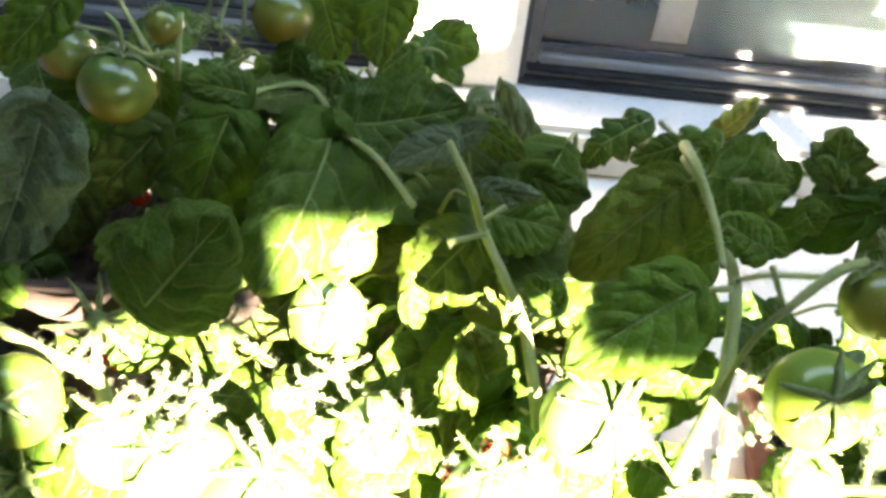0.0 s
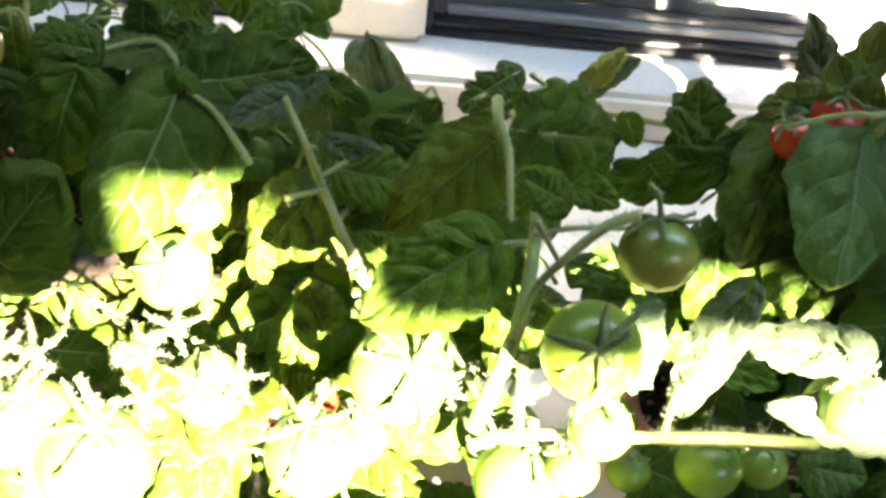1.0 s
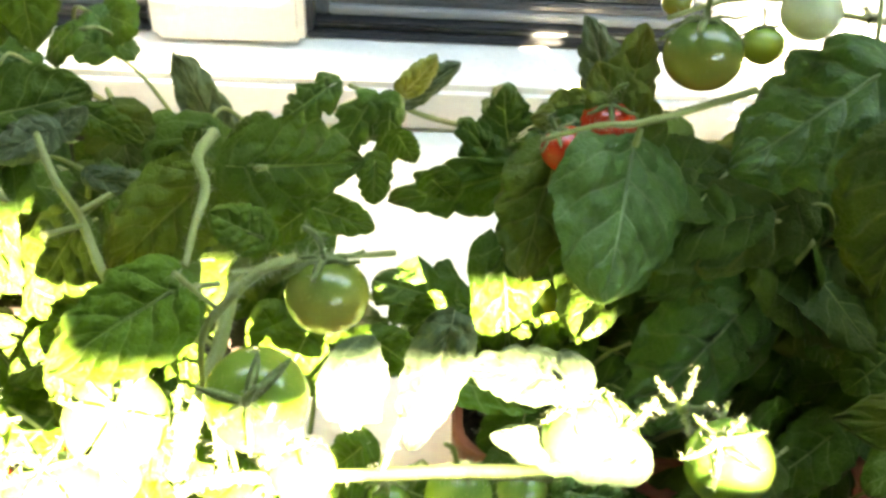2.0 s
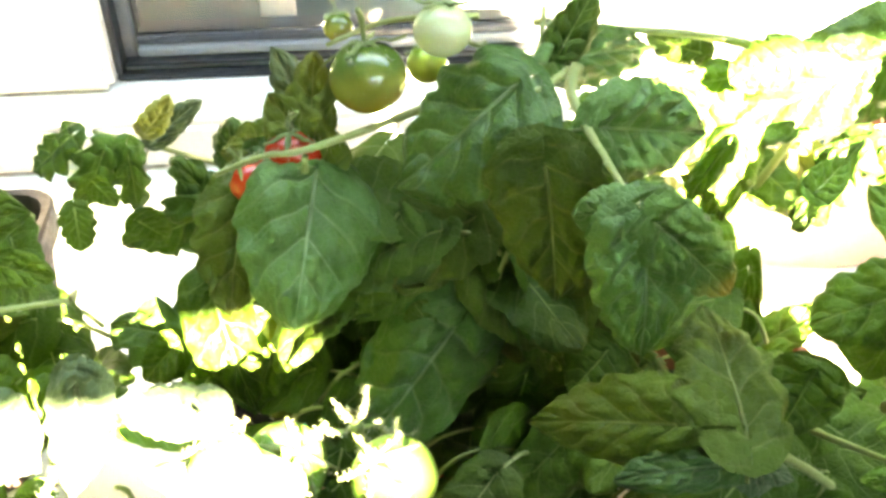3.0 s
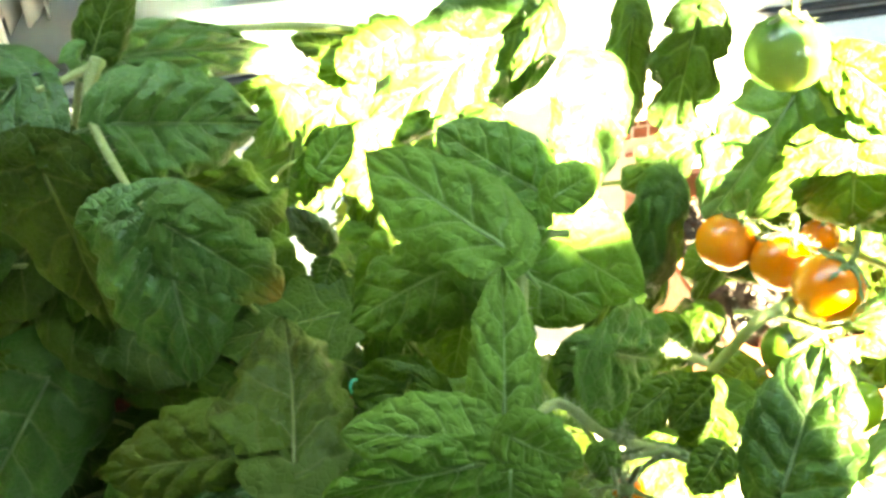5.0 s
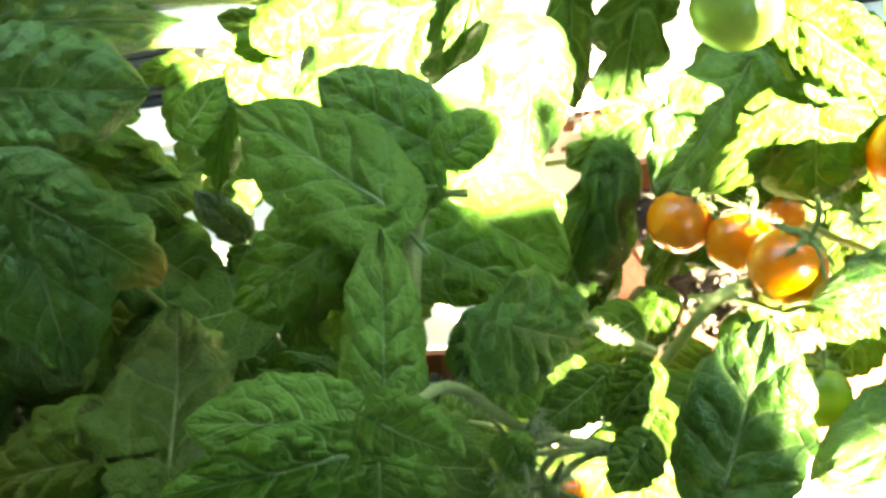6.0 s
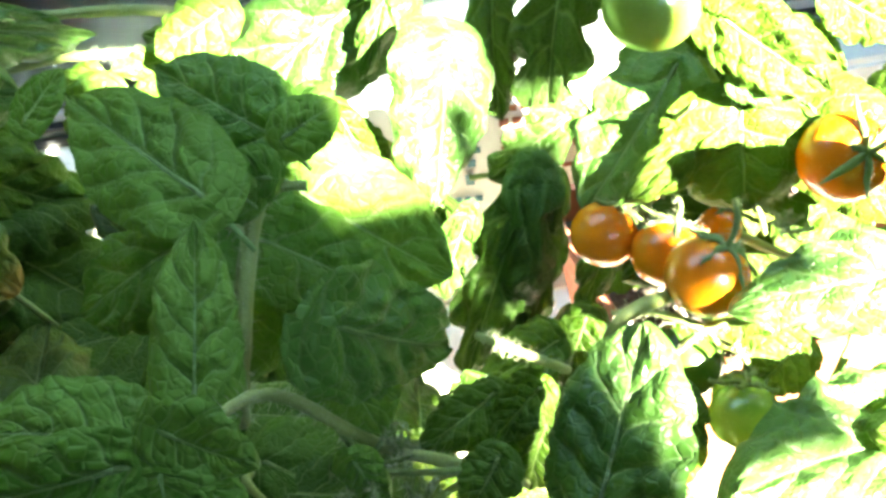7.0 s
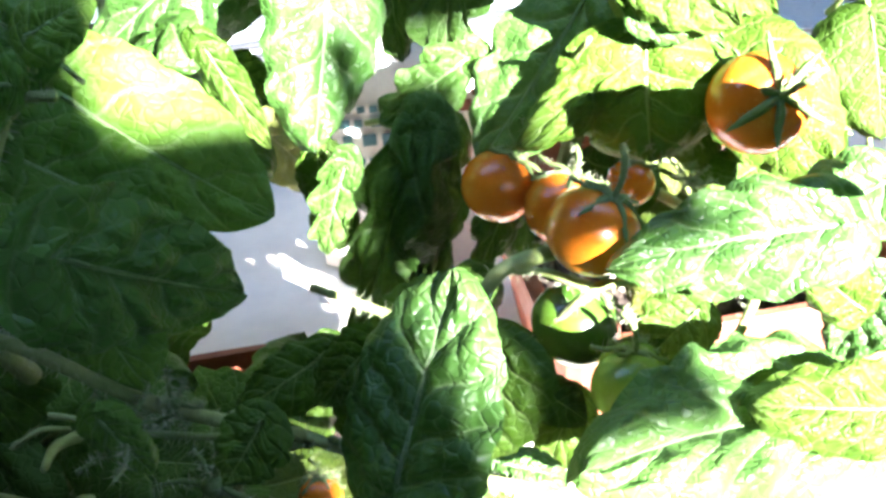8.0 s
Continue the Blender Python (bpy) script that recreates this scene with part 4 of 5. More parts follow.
leaf(plant, (0.1900, 0.3800, 0.2340), (0.1710, 0.3800, 0.2140), (-0.225, -0.950, 0.214), 0.0172, "g")
leaf(plant, (0.2480, 0.3050, 0.2440), (0.2360, 0.2950, 0.1930), (0.026, -0.982, 0.186), 0.0236, "f")
leaf(plant, (0.1830, 0.3300, 0.2630), (0.1650, 0.3300, 0.2740), (0.375, -0.696, 0.613), 0.0177, "g")
leaf(plant, (0.2910, 0.3000, 0.2300), (0.2560, 0.3100, 0.2220), (-0.336, -0.587, 0.737), 0.0215, "f")
leaf(plant, (0.3150, 0.2850, 0.2050), (0.2650, 0.2900, 0.2100), (0.029, -0.544, 0.838), 0.0216, "f")
stem(plant, [(0.1620, 0.3050, 0.2720), (0.1620, 0.3220, 0.2750), (0.1620, 0.3420, 0.2750), (0.1580, 0.3520, 0.2810), (0.1590, 0.3750, 0.2750)], 0.0022)
leaf(plant, (0.2272, 0.5447, 0.1884), (0.2441, 0.5455, 0.2091), (0.0648, -0.9966, -0.0503), 0.0173, "y")
leaf(plant, (0.1403, 0.3572, 0.1705), (0.1342, 0.3555, 0.1402), (-0.5069, -0.8577, 0.0856), 0.0222, "g")
leaf(plant, (0.1230, 0.3758, 0.1901), (0.1082, 0.3762, 0.2026), (0.3011, -0.8904, 0.3412), 0.0145, "g")
leaf(plant, (0.2236, 0.3333, 0.2082), (0.2476, 0.3325, 0.1841), (0.2726, -0.9264, 0.2598), 0.0203, "g")
leaf(plant, (0.2156, 0.4383, 0.2186), (0.2159, 0.4291, 0.1989), (0.1619, -0.9154, 0.3684), 0.0172, "g")
leaf(plant, (0.1261, 0.3275, 0.1595), (0.1455, 0.3118, 0.1504), (-0.1573, -0.6621, 0.7327), 0.0324, "g")
leaf(plant, (0.1648, 0.3202, 0.1548), (0.1874, 0.3123, 0.1433), (0.0572, -0.7903, 0.6100), 0.0302, "g")
leaf(plant, (0.2186, 0.3056, 0.1803), (0.2038, 0.3047, 0.1636), (-0.5768, -0.6606, 0.4805), 0.0219, "g")
leaf(plant, (0.2116, 0.3045, 0.1353), (0.1928, 0.3126, 0.1488), (0.1292, -0.7895, 0.6001), 0.0307, "g")
leaf(plant, (0.2346, 0.3203, 0.1317), (0.2589, 0.3127, 0.1281), (-0.0885, -0.6614, 0.7448), 0.0270, "g")
leaf(plant, (0.2976, 0.2969, 0.1670), (0.3212, 0.2970, 0.1642), (0.1030, -0.6618, 0.7426), 0.0269, "r")
leaf(plant, (0.1765, 0.3968, 0.1353), (0.1660, 0.3979, 0.1608), (0.5189, -0.8285, 0.2108), 0.0300, "g")
leaf(plant, (0.1880, 0.4024, 0.1427), (0.1915, 0.4052, 0.1153), (0.4369, -0.8970, -0.0668), 0.0253, "g")
clip(plant, (0.262, 0.42, 0.11), 0.007)
clip(plant, (0.185, 0.30, 0.10), 0.007)
trunk(plant, (0.12, 0.49, 0.112), (0.17, 0.30, 0.17))
filler(plant, 20, (0.15, 0.43, 0.15), (0.05, 0.04, 0.05), 31)
filler(plant, 18, (0.16, 0.33, 0.08), (0.06, 0.03, 0.04), 32)
filler(plant, 16, (0.19, 0.29, 0.06), (0.10, 0.02, 0.03), 33)

# bushy tomato plant with broad dark green leaves and pale fruit
plant = plant_thing((0.330, 0.450, 0.050), "bushy tomato plant with broad dark green leaves and pale fruit")
stem(plant, [(0.4391, 0.4156, 0.2955), (0.4349, 0.4055, 0.2894), (0.4383, 0.3795, 0.2861), (0.4506, 0.3511, 0.2719), (0.4573, 0.3429, 0.2559)], 0.0026, taper=True)
stem(plant, [(0.4575, 0.3469, 0.2562), (0.4548, 0.3470, 0.2650), (0.4506, 0.3492, 0.2758)], 0.0016)
stem(plant, [(0.4187, 0.3988, 0.2943), (0.4283, 0.4087, 0.2932), (0.4364, 0.4186, 0.2920)], 0.0018)
stem(plant, [(0.4329, 0.4637, 0.2979), (0.4281, 0.4435, 0.2830), (0.4201, 0.4231, 0.2565), (0.4103, 0.4222, 0.2105), (0.4028, 0.4306, 0.1307)], 0.0021)
stem(plant, [(0.4374, 0.3884, 0.2803), (0.4242, 0.3785, 0.2791)], 0.0014)
stem(plant, [(0.3912, 0.4112, 0.1609), (0.4013, 0.4213, 0.1646), (0.4078, 0.4312, 0.1583)], 0.0023)
stem(plant, [(0.4698, 0.3120, 0.1900), (0.4871, 0.2972, 0.2002), (0.5124, 0.2923, 0.1871), (0.5491, 0.3123, 0.1387)], 0.0021)
stem(plant, [(0.4868, 0.2943, 0.2030), (0.4775, 0.2872, 0.1957)], 0.0016)
stem(plant, [(0.2867, 0.4107, 0.2529), (0.3080, 0.4074, 0.2637), (0.3245, 0.4073, 0.2655), (0.3524, 0.4220, 0.2649), (0.3781, 0.4319, 0.2686)], 0.0019)
stem(plant, [(0.3368, 0.4432, 0.2942), (0.3599, 0.4431, 0.3037), (0.3812, 0.4328, 0.3108), (0.4000, 0.4325, 0.3107)], 0.0014)
stem(plant, [(0.3259, 0.4072, 0.2634), (0.3252, 0.4069, 0.2550)], 0.0017)
stem(plant, [(0.3906, 0.4089, 0.1482), (0.4025, 0.4195, 0.1732), (0.4249, 0.4294, 0.1706)], 0.0025)
tomato(plant, (0.3142, 0.4615, 0.2270), 0.0246, (-0.0522, 0.0151, 0.9985), "r")
tomato(plant, (0.3535, 0.4375, 0.2816), 0.0341, (-0.0444, 0.2682, 0.9623), "n")
tomato(plant, (0.3418, 0.4532, 0.2972), 0.0134, (-0.0406, 0.3598, 0.9322), "n")
tomato(plant, (0.3838, 0.4148, 0.3145), 0.0234, (0.0716, 0.4487, 0.8908), "p")
tomato(plant, (0.3793, 0.4422, 0.2840), 0.0180, (-0.0362, 0.4538, 0.8904), "y")
tomato(plant, (0.3494, 0.4255, 0.1710), 0.0285, (-0.0388, 0.3999, 0.9157), "p")
tomato(plant, (0.3025, 0.4188, 0.1546), 0.0197, (-0.0388, 0.3999, 0.9157), "n")
tomato(plant, (0.3126, 0.3189, 0.1739), 0.0349, (0.4773, -0.3131, 0.8211), "g")
tomato(plant, (0.3557, 0.2945, 0.1923), 0.0336, (-0.4486, -0.1479, 0.8814), "g")
blossom(plant, (0.3428, 0.3196, 0.1922), 0.0250, (-0.2537, -0.2941, 0.8827), (0.3497, 0.3093, 0.1821))
blossom(plant, (0.3549, 0.3097, 0.1957), 0.0200, (0.2532, -0.0879, 0.8592), (0.3534, 0.3044, 0.1849))
blossom(plant, (0.3888, 0.4301, 0.3073), 0.0202, (-0.4912, 0.0402, 0.7856), (0.4041, 0.4401, 0.2940))
blossom(plant, (0.4414, 0.4832, 0.2782), 0.0149, (0.3480, 0.0988, 0.8713), (0.4284, 0.4633, 0.2732))
leaf(plant, (0.3290, 0.4240, 0.2440), (0.3180, 0.3670, 0.2030), (0.276, -0.596, 0.754), 0.0643, "r")
leaf(plant, (0.2960, 0.4250, 0.2320), (0.2850, 0.4000, 0.1810), (0.099, -0.902, 0.421), 0.0429, "o")
leaf(plant, (0.4130, 0.4030, 0.2960), (0.3590, 0.3950, 0.2560), (-0.439, -0.558, 0.704), 0.0591, "r")
leaf(plant, (0.4200, 0.3720, 0.2780), (0.4250, 0.3600, 0.2120), (-0.351, -0.926, 0.142), 0.0494, "o")
leaf(plant, (0.4300, 0.3850, 0.2700), (0.4130, 0.3900, 0.2890), (0.116, -0.930, 0.348), 0.0207, "o")
leaf(plant, (0.4420, 0.3830, 0.2870), (0.4940, 0.3950, 0.2720), (0.309, -0.877, 0.368), 0.0407, "r")
leaf(plant, (0.4360, 0.4400, 0.2840), (0.5060, 0.5050, 0.2510), (0.721, -0.599, 0.350), 0.0285, "r")
leaf(plant, (0.4350, 0.4350, 0.2900), (0.4500, 0.4400, 0.3160), (-0.079, -0.969, 0.232), 0.0201, "g")
leaf(plant, (0.4540, 0.3490, 0.2700), (0.4570, 0.3250, 0.2140), (0.042, -0.918, 0.395), 0.0446, "r")
leaf(plant, (0.4570, 0.3450, 0.2690), (0.4900, 0.3380, 0.2370), (0.048, -0.964, 0.261), 0.0307, "s")
leaf(plant, (0.4510, 0.3520, 0.2690), (0.4280, 0.3520, 0.2680), (-0.018, -0.915, 0.403), 0.0222, "r")
leaf(plant, (0.4550, 0.3510, 0.2670), (0.4630, 0.3520, 0.2790), (-0.011, -0.996, 0.090), 0.0137, "r")
leaf(plant, (0.4860, 0.2880, 0.2100), (0.4890, 0.3550, 0.2210), (0.031, -0.163, 0.986), 0.0431, "o")
leaf(plant, (0.4680, 0.2970, 0.2090), (0.4100, 0.3330, 0.1730), (-0.658, -0.479, 0.581), 0.0370, "o")
leaf(plant, (0.4710, 0.3000, 0.2060), (0.4650, 0.3100, 0.2210), (0.219, -0.769, 0.600), 0.0162, "o")
leaf(plant, (0.3880, 0.4020, 0.1620), (0.3380, 0.3750, 0.1000), (0.020, -0.922, 0.386), 0.0597, "r")
leaf(plant, (0.3800, 0.4000, 0.1540), (0.3700, 0.4050, 0.1770), (0.177, -0.943, 0.282), 0.0275, "g")
leaf(plant, (0.3880, 0.4030, 0.1610), (0.4080, 0.4050, 0.1650), (-0.017, -0.857, 0.515), 0.0254, "g")
leaf(plant, (0.4170, 0.4050, 0.1730), (0.4520, 0.4000, 0.1360), (0.528, -0.617, 0.583), 0.0334, "g")
leaf(plant, (0.4820, 0.2860, 0.1980), (0.4390, 0.2900, 0.1880), (-0.241, -0.478, 0.845), 0.0188, "r")
leaf(plant, (0.4860, 0.2850, 0.2020), (0.5050, 0.2800, 0.1940), (0.149, -0.640, 0.754), 0.0139, "f")
leaf(plant, (0.4450, 0.4250, 0.2440), (0.4980, 0.4500, 0.1970), (0.571, -0.790, 0.224), 0.0350, "g")
leaf(plant, (0.5050, 0.4750, 0.2410), (0.4900, 0.4580, 0.2200), (0.134, -0.815, 0.564), 0.0221, "l")
leaf(plant, (0.5140, 0.4280, 0.2420), (0.5030, 0.4300, 0.2070), (-0.186, -0.982, 0.002), 0.0170, "d")
leaf(plant, (0.5280, 0.4050, 0.1810), (0.5270, 0.3950, 0.1130), (-0.065, -0.987, 0.146), 0.0217, "g")
leaf(plant, (0.3260, 0.4420, 0.2490), (0.3310, 0.4450, 0.2870), (0.005, -0.997, 0.078), 0.0246, "o")
leaf(plant, (0.3250, 0.4700, 0.2340), (0.3120, 0.4750, 0.2750), (0.307, -0.928, 0.210), 0.0239, "f")
leaf(plant, (0.3150, 0.4420, 0.2470), (0.2850, 0.4400, 0.2450), (-0.014, -0.595, 0.803), 0.0235, "o")
leaf(plant, (0.3050, 0.4360, 0.2450), (0.2730, 0.4580, 0.2060), (-0.693, -0.700, 0.173), 0.0177, "r")
leaf(plant, (0.2780, 0.4500, 0.2050), (0.2180, 0.4720, 0.1650), (-0.463, -0.858, 0.223), 0.0344, "d")
leaf(plant, (0.2750, 0.4680, 0.1940), (0.2570, 0.4700, 0.2210), (0.323, -0.903, 0.282), 0.0229, "d")
leaf(plant, (0.2630, 0.4350, 0.1290), (0.2150, 0.4400, 0.1420), (0.180, -0.491, 0.852), 0.0425, "d")
leaf(plant, (0.2520, 0.4250, 0.1410), (0.2290, 0.4200, 0.1180), (-0.329, -0.800, 0.502), 0.0233, "g")
leaf(plant, (0.3040, 0.4120, 0.1540), (0.2860, 0.4000, 0.1070), (-0.111, -0.952, 0.285), 0.0348, "g")
leaf(plant, (0.2140, 0.3000, 0.2350), (0.2280, 0.3000, 0.2010), (0.686, -0.671, 0.282), 0.0316, "f")
leaf(plant, (0.5520, 0.4200, 0.1180), (0.5840, 0.4200, 0.1450), (-0.558, -0.501, 0.661), 0.0242, "l")
leaf(plant, (0.5490, 0.4250, 0.1090), (0.5330, 0.4300, 0.1550), (0.180, -0.969, 0.168), 0.0277, "g")
leaf(plant, (0.5310, 0.3300, 0.1980), (0.5180, 0.3200, 0.1700), (-0.198, -0.890, 0.410), 0.0358, "g")
leaf(plant, (0.3320, 0.4300, 0.2420), (0.3100, 0.4400, 0.2740), (-0.050, -0.963, 0.266), 0.0308, "o")
leaf(plant, (0.2760, 0.4100, 0.1870), (0.2890, 0.4000, 0.1130), (0.430, -0.882, 0.195), 0.0372, "g")
leaf(plant, (0.2510, 0.3350, 0.1870), (0.2910, 0.3300, 0.1790), (0.104, -0.522, 0.847), 0.0199, "l")
leaf(plant, (0.2710, 0.4050, 0.1410), (0.2520, 0.4000, 0.1150), (-0.016, -0.980, 0.200), 0.0223, "l")
leaf(plant, (0.2882, 0.4562, 0.1120), (0.2662, 0.4455, 0.1157), (0.4121, -0.6012, 0.6847), 0.0187, "g")
leaf(plant, (0.4762, 0.3027, 0.1917), (0.4674, 0.3067, 0.1684), (-0.6166, -0.7828, 0.0845), 0.0227, "o")
leaf(plant, (0.3962, 0.4099, 0.1574), (0.4104, 0.4008, 0.1431), (0.1760, -0.7619, 0.6233), 0.0334, "g")
leaf(plant, (0.4894, 0.2872, 0.1923), (0.5051, 0.2872, 0.1833), (0.3527, -0.7150, 0.6036), 0.0179, "f")
leaf(plant, (0.5102, 0.4217, 0.1943), (0.4978, 0.4219, 0.2153), (0.2286, -0.9644, 0.1326), 0.0152, "f")
leaf(plant, (0.5121, 0.4204, 0.1869), (0.5057, 0.4116, 0.1777), (-0.0338, -0.7213, 0.6918), 0.0155, "g")
leaf(plant, (0.4610, 0.3881, 0.1563), (0.4411, 0.3789, 0.1376), (-0.3434, -0.6666, 0.6617), 0.0329, "g")
trunk(plant, (0.33, 0.45, 0.05), (0.385, 0.43, 0.20))
clip(plant, (0.427, 0.286, 0.17), 0.007)
clip(plant, (0.308, 0.39, 0.11), 0.007)
filler(plant, 44, (0.385, 0.47, 0.15), (0.07, 0.04, 0.06), 41)
filler(plant, 26, (0.39, 0.425, 0.205), (0.07, 0.02, 0.025), 44)
filler(plant, 30, (0.41, 0.415, 0.09), (0.09, 0.03, 0.05), 42)
filler(plant, 18, (0.37, 0.375, 0.07), (0.08, 0.02, 0.04), 43)

# young leafy tomato plant with fresh green leaves
plant = plant_thing((0.530, 0.430, 0.045), "young leafy tomato plant with fresh green leaves")
stem(plant, [(0.5294, 0.2529, 0.2219), (0.5372, 0.2383, 0.2522), (0.5429, 0.2334, 0.2622), (0.5584, 0.2483, 0.2589), (0.5809, 0.2633, 0.2234), (0.6076, 0.2785, 0.1936)], 0.0017)
stem(plant, [(0.6076, 0.2785, 0.1936), (0.6364, 0.2841, 0.1682), (0.6902, 0.2956, 0.1304)], 0.0022)
stem(plant, [(0.6101, 0.2786, 0.1915), (0.5956, 0.2833, 0.1880), (0.5874, 0.2832, 0.1685)], 0.0014)
tomato(plant, (0.6083, 0.3034, 0.1443), 0.0130, (0.1043, 0.3569, 0.9283), "o")
blossom(plant, (0.5766, 0.2534, 0.2264), 0.0194, (-0.4566, -0.3838, 0.7309), (0.6044, 0.2735, 0.2000))
blossom(plant, (0.5883, 0.2634, 0.1983), 0.0229, (-0.4365, -0.7535, 0.2483), (0.6103, 0.2786, 0.1900))
blossom(plant, (0.6390, 0.2841, 0.1770), 0.0189, (0.5522, -0.4064, 0.5830), (0.6145, 0.2786, 0.1904))
blossom(plant, (0.5842, 0.2634, 0.2231), 0.0124, (0.5615, -0.4714, 0.5219), (0.5712, 0.2533, 0.2286))
leaf(plant, (0.5520, 0.2780, 0.2900), (0.5210, 0.3220, 0.3000), (-0.344, -0.432, 0.834), 0.0296, "e")
leaf(plant, (0.5690, 0.3050, 0.2880), (0.5430, 0.3220, 0.3040), (-0.220, -0.826, 0.519), 0.0280, "q")
leaf(plant, (0.5700, 0.2920, 0.2940), (0.5830, 0.2920, 0.3010), (-0.286, -0.797, 0.532), 0.0140, "e")
leaf(plant, (0.5660, 0.2880, 0.2870), (0.5520, 0.2880, 0.2900), (0.061, -0.956, 0.286), 0.0135, "e")
leaf(plant, (0.5660, 0.3180, 0.2720), (0.6100, 0.3080, 0.2370), (0.192, -0.853, 0.485), 0.0354, "e")
leaf(plant, (0.5530, 0.3050, 0.2670), (0.5890, 0.2920, 0.2490), (0.112, -0.685, 0.720), 0.0294, "e")
leaf(plant, (0.5430, 0.2450, 0.2580), (0.5490, 0.2690, 0.2910), (-0.113, -0.794, 0.598), 0.0200, "e")
leaf(plant, (0.5740, 0.2550, 0.2680), (0.6050, 0.2750, 0.2370), (0.592, -0.802, 0.075), 0.0295, "q")
leaf(plant, (0.5710, 0.2600, 0.2660), (0.5630, 0.2580, 0.2510), (-0.316, -0.904, 0.289), 0.0122, "q")
leaf(plant, (0.5340, 0.2310, 0.2680), (0.5000, 0.2410, 0.2710), (-0.100, -0.583, 0.806), 0.0217, "e")
leaf(plant, (0.5350, 0.2320, 0.2650), (0.5140, 0.2300, 0.2620), (-0.024, -0.746, 0.666), 0.0136, "e")
leaf(plant, (0.5400, 0.2260, 0.2740), (0.5560, 0.2200, 0.2660), (-0.208, -0.935, 0.286), 0.0175, "e")
leaf(plant, (0.5490, 0.3050, 0.2670), (0.5090, 0.3100, 0.2450), (-0.418, -0.676, 0.607), 0.0338, "l")
leaf(plant, (0.5730, 0.2500, 0.2340), (0.5790, 0.2500, 0.2150), (0.045, -0.999, 0.014), 0.0110, "e")
leaf(plant, (0.5360, 0.2320, 0.2620), (0.5180, 0.2280, 0.2720), (0.407, -0.819, 0.404), 0.0105, "e")
leaf(plant, (0.5330, 0.2260, 0.2670), (0.4930, 0.2300, 0.2590), (-0.171, -0.896, 0.409), 0.0183, "e")
leaf(plant, (0.5370, 0.2260, 0.2670), (0.5520, 0.2220, 0.2540), (0.211, -0.839, 0.501), 0.0146, "e")
leaf(plant, (0.5530, 0.3200, 0.2480), (0.5420, 0.3100, 0.2090), (-0.205, -0.933, 0.297), 0.0385, "l")
leaf(plant, (0.5080, 0.3300, 0.2910), (0.5190, 0.3350, 0.3020), (-0.353, -0.667, 0.656), 0.0134, "e")
leaf(plant, (0.5388, 0.2229, 0.2667), (0.5372, 0.2184, 0.2527), (-0.3643, -0.8757, 0.3167), 0.0192, "e")
leaf(plant, (0.5726, 0.2656, 0.2567), (0.5812, 0.2560, 0.2317), (-0.0360, -0.9369, 0.3478), 0.0246, "e")
leaf(plant, (0.5617, 0.2864, 0.2809), (0.5526, 0.2843, 0.2940), (0.3013, -0.9525, 0.0449), 0.0129, "e")
stem(plant, [(0.5672, 0.2981, 0.2884), (0.5588, 0.2851, 0.2737), (0.5519, 0.2671, 0.2521), (0.5454, 0.3007, 0.2074)], 0.0027)
stem(plant, [(0.5593, 0.2851, 0.2742), (0.5558, 0.2871, 0.2766), (0.5518, 0.2901, 0.2776)], 0.0014)
stem(plant, [(0.5638, 0.2901, 0.2796), (0.5677, 0.2891, 0.2836), (0.5737, 0.2881, 0.2836)], 0.0012)
clip(plant, (0.512, 0.358, 0.17), 0.007)
trunk(plant, (0.53, 0.43, 0.045), (0.55, 0.275, 0.20))
filler(plant, 16, (0.54, 0.33, 0.11), (0.06, 0.03, 0.05), 51)
filler(plant, 12, (0.48, 0.40, 0.14), (0.05, 0.04, 0.04), 52)

# tomato plant bearing a truss of ripe orange fruit
plant = plant_thing((0.730, 0.470, 0.083), "tomato plant bearing a truss of ripe orange fruit")
stem(plant, [(0.6512, 0.3438, 0.1460), (0.6619, 0.3389, 0.1716), (0.6700, 0.3339, 0.1916), (0.6930, 0.3443, 0.1884)], 0.0027)
stem(plant, [(0.6805, 0.3444, 0.1495), (0.6965, 0.3326, 0.1795), (0.7108, 0.3300, 0.1826), (0.7278, 0.3255, 0.1840)], 0.0018)
stem(plant, [(0.6763, 0.3638, 0.1688), (0.6852, 0.3442, 0.1809), (0.6964, 0.3326, 0.1807)], 0.0016)
stem(plant, [(0.7217, 0.4030, 0.2470), (0.7270, 0.3935, 0.2347), (0.7270, 0.3837, 0.2325)], 0.0018)
stem(plant, [(0.7453, 0.3156, 0.2164), (0.7433, 0.3161, 0.1869), (0.7294, 0.3062, 0.1664)], 0.0017)
stem(plant, [(0.6424, 0.4421, 0.1898), (0.6568, 0.4323, 0.1946), (0.6752, 0.4227, 0.1946)], 0.0016)
tomato(plant, (0.6819, 0.3904, 0.1855), 0.0261, (0.6173, 0.1406, 0.7741), "o")
tomato(plant, (0.6999, 0.3740, 0.1837), 0.0260, (0.4290, 0.2308, 0.8733), "o")
tomato(plant, (0.6982, 0.3364, 0.1989), 0.0288, (0.4822, -0.0146, 0.8759), "o")
tomato(plant, (0.7311, 0.3945, 0.1762), 0.0177, (0.3371, 0.2575, 0.9056), "o")
tomato(plant, (0.7017, 0.4025, 0.2679), 0.0340, (0.2507, 0.3867, 0.8874), "g")
tomato(plant, (0.7604, 0.3651, 0.2172), 0.0324, (0.0855, -0.8128, 0.5762), "o")
tomato(plant, (0.6961, 0.3447, 0.1578), 0.0296, (0.6050, 0.1718, 0.7484), "k")
tomato(plant, (0.7065, 0.3204, 0.1567), 0.0205, (0.2591, 0.5024, 0.8249), "y")
tomato(plant, (0.7028, 0.3104, 0.1591), 0.0240, (0.2706, 0.4759, 0.8368), "y")
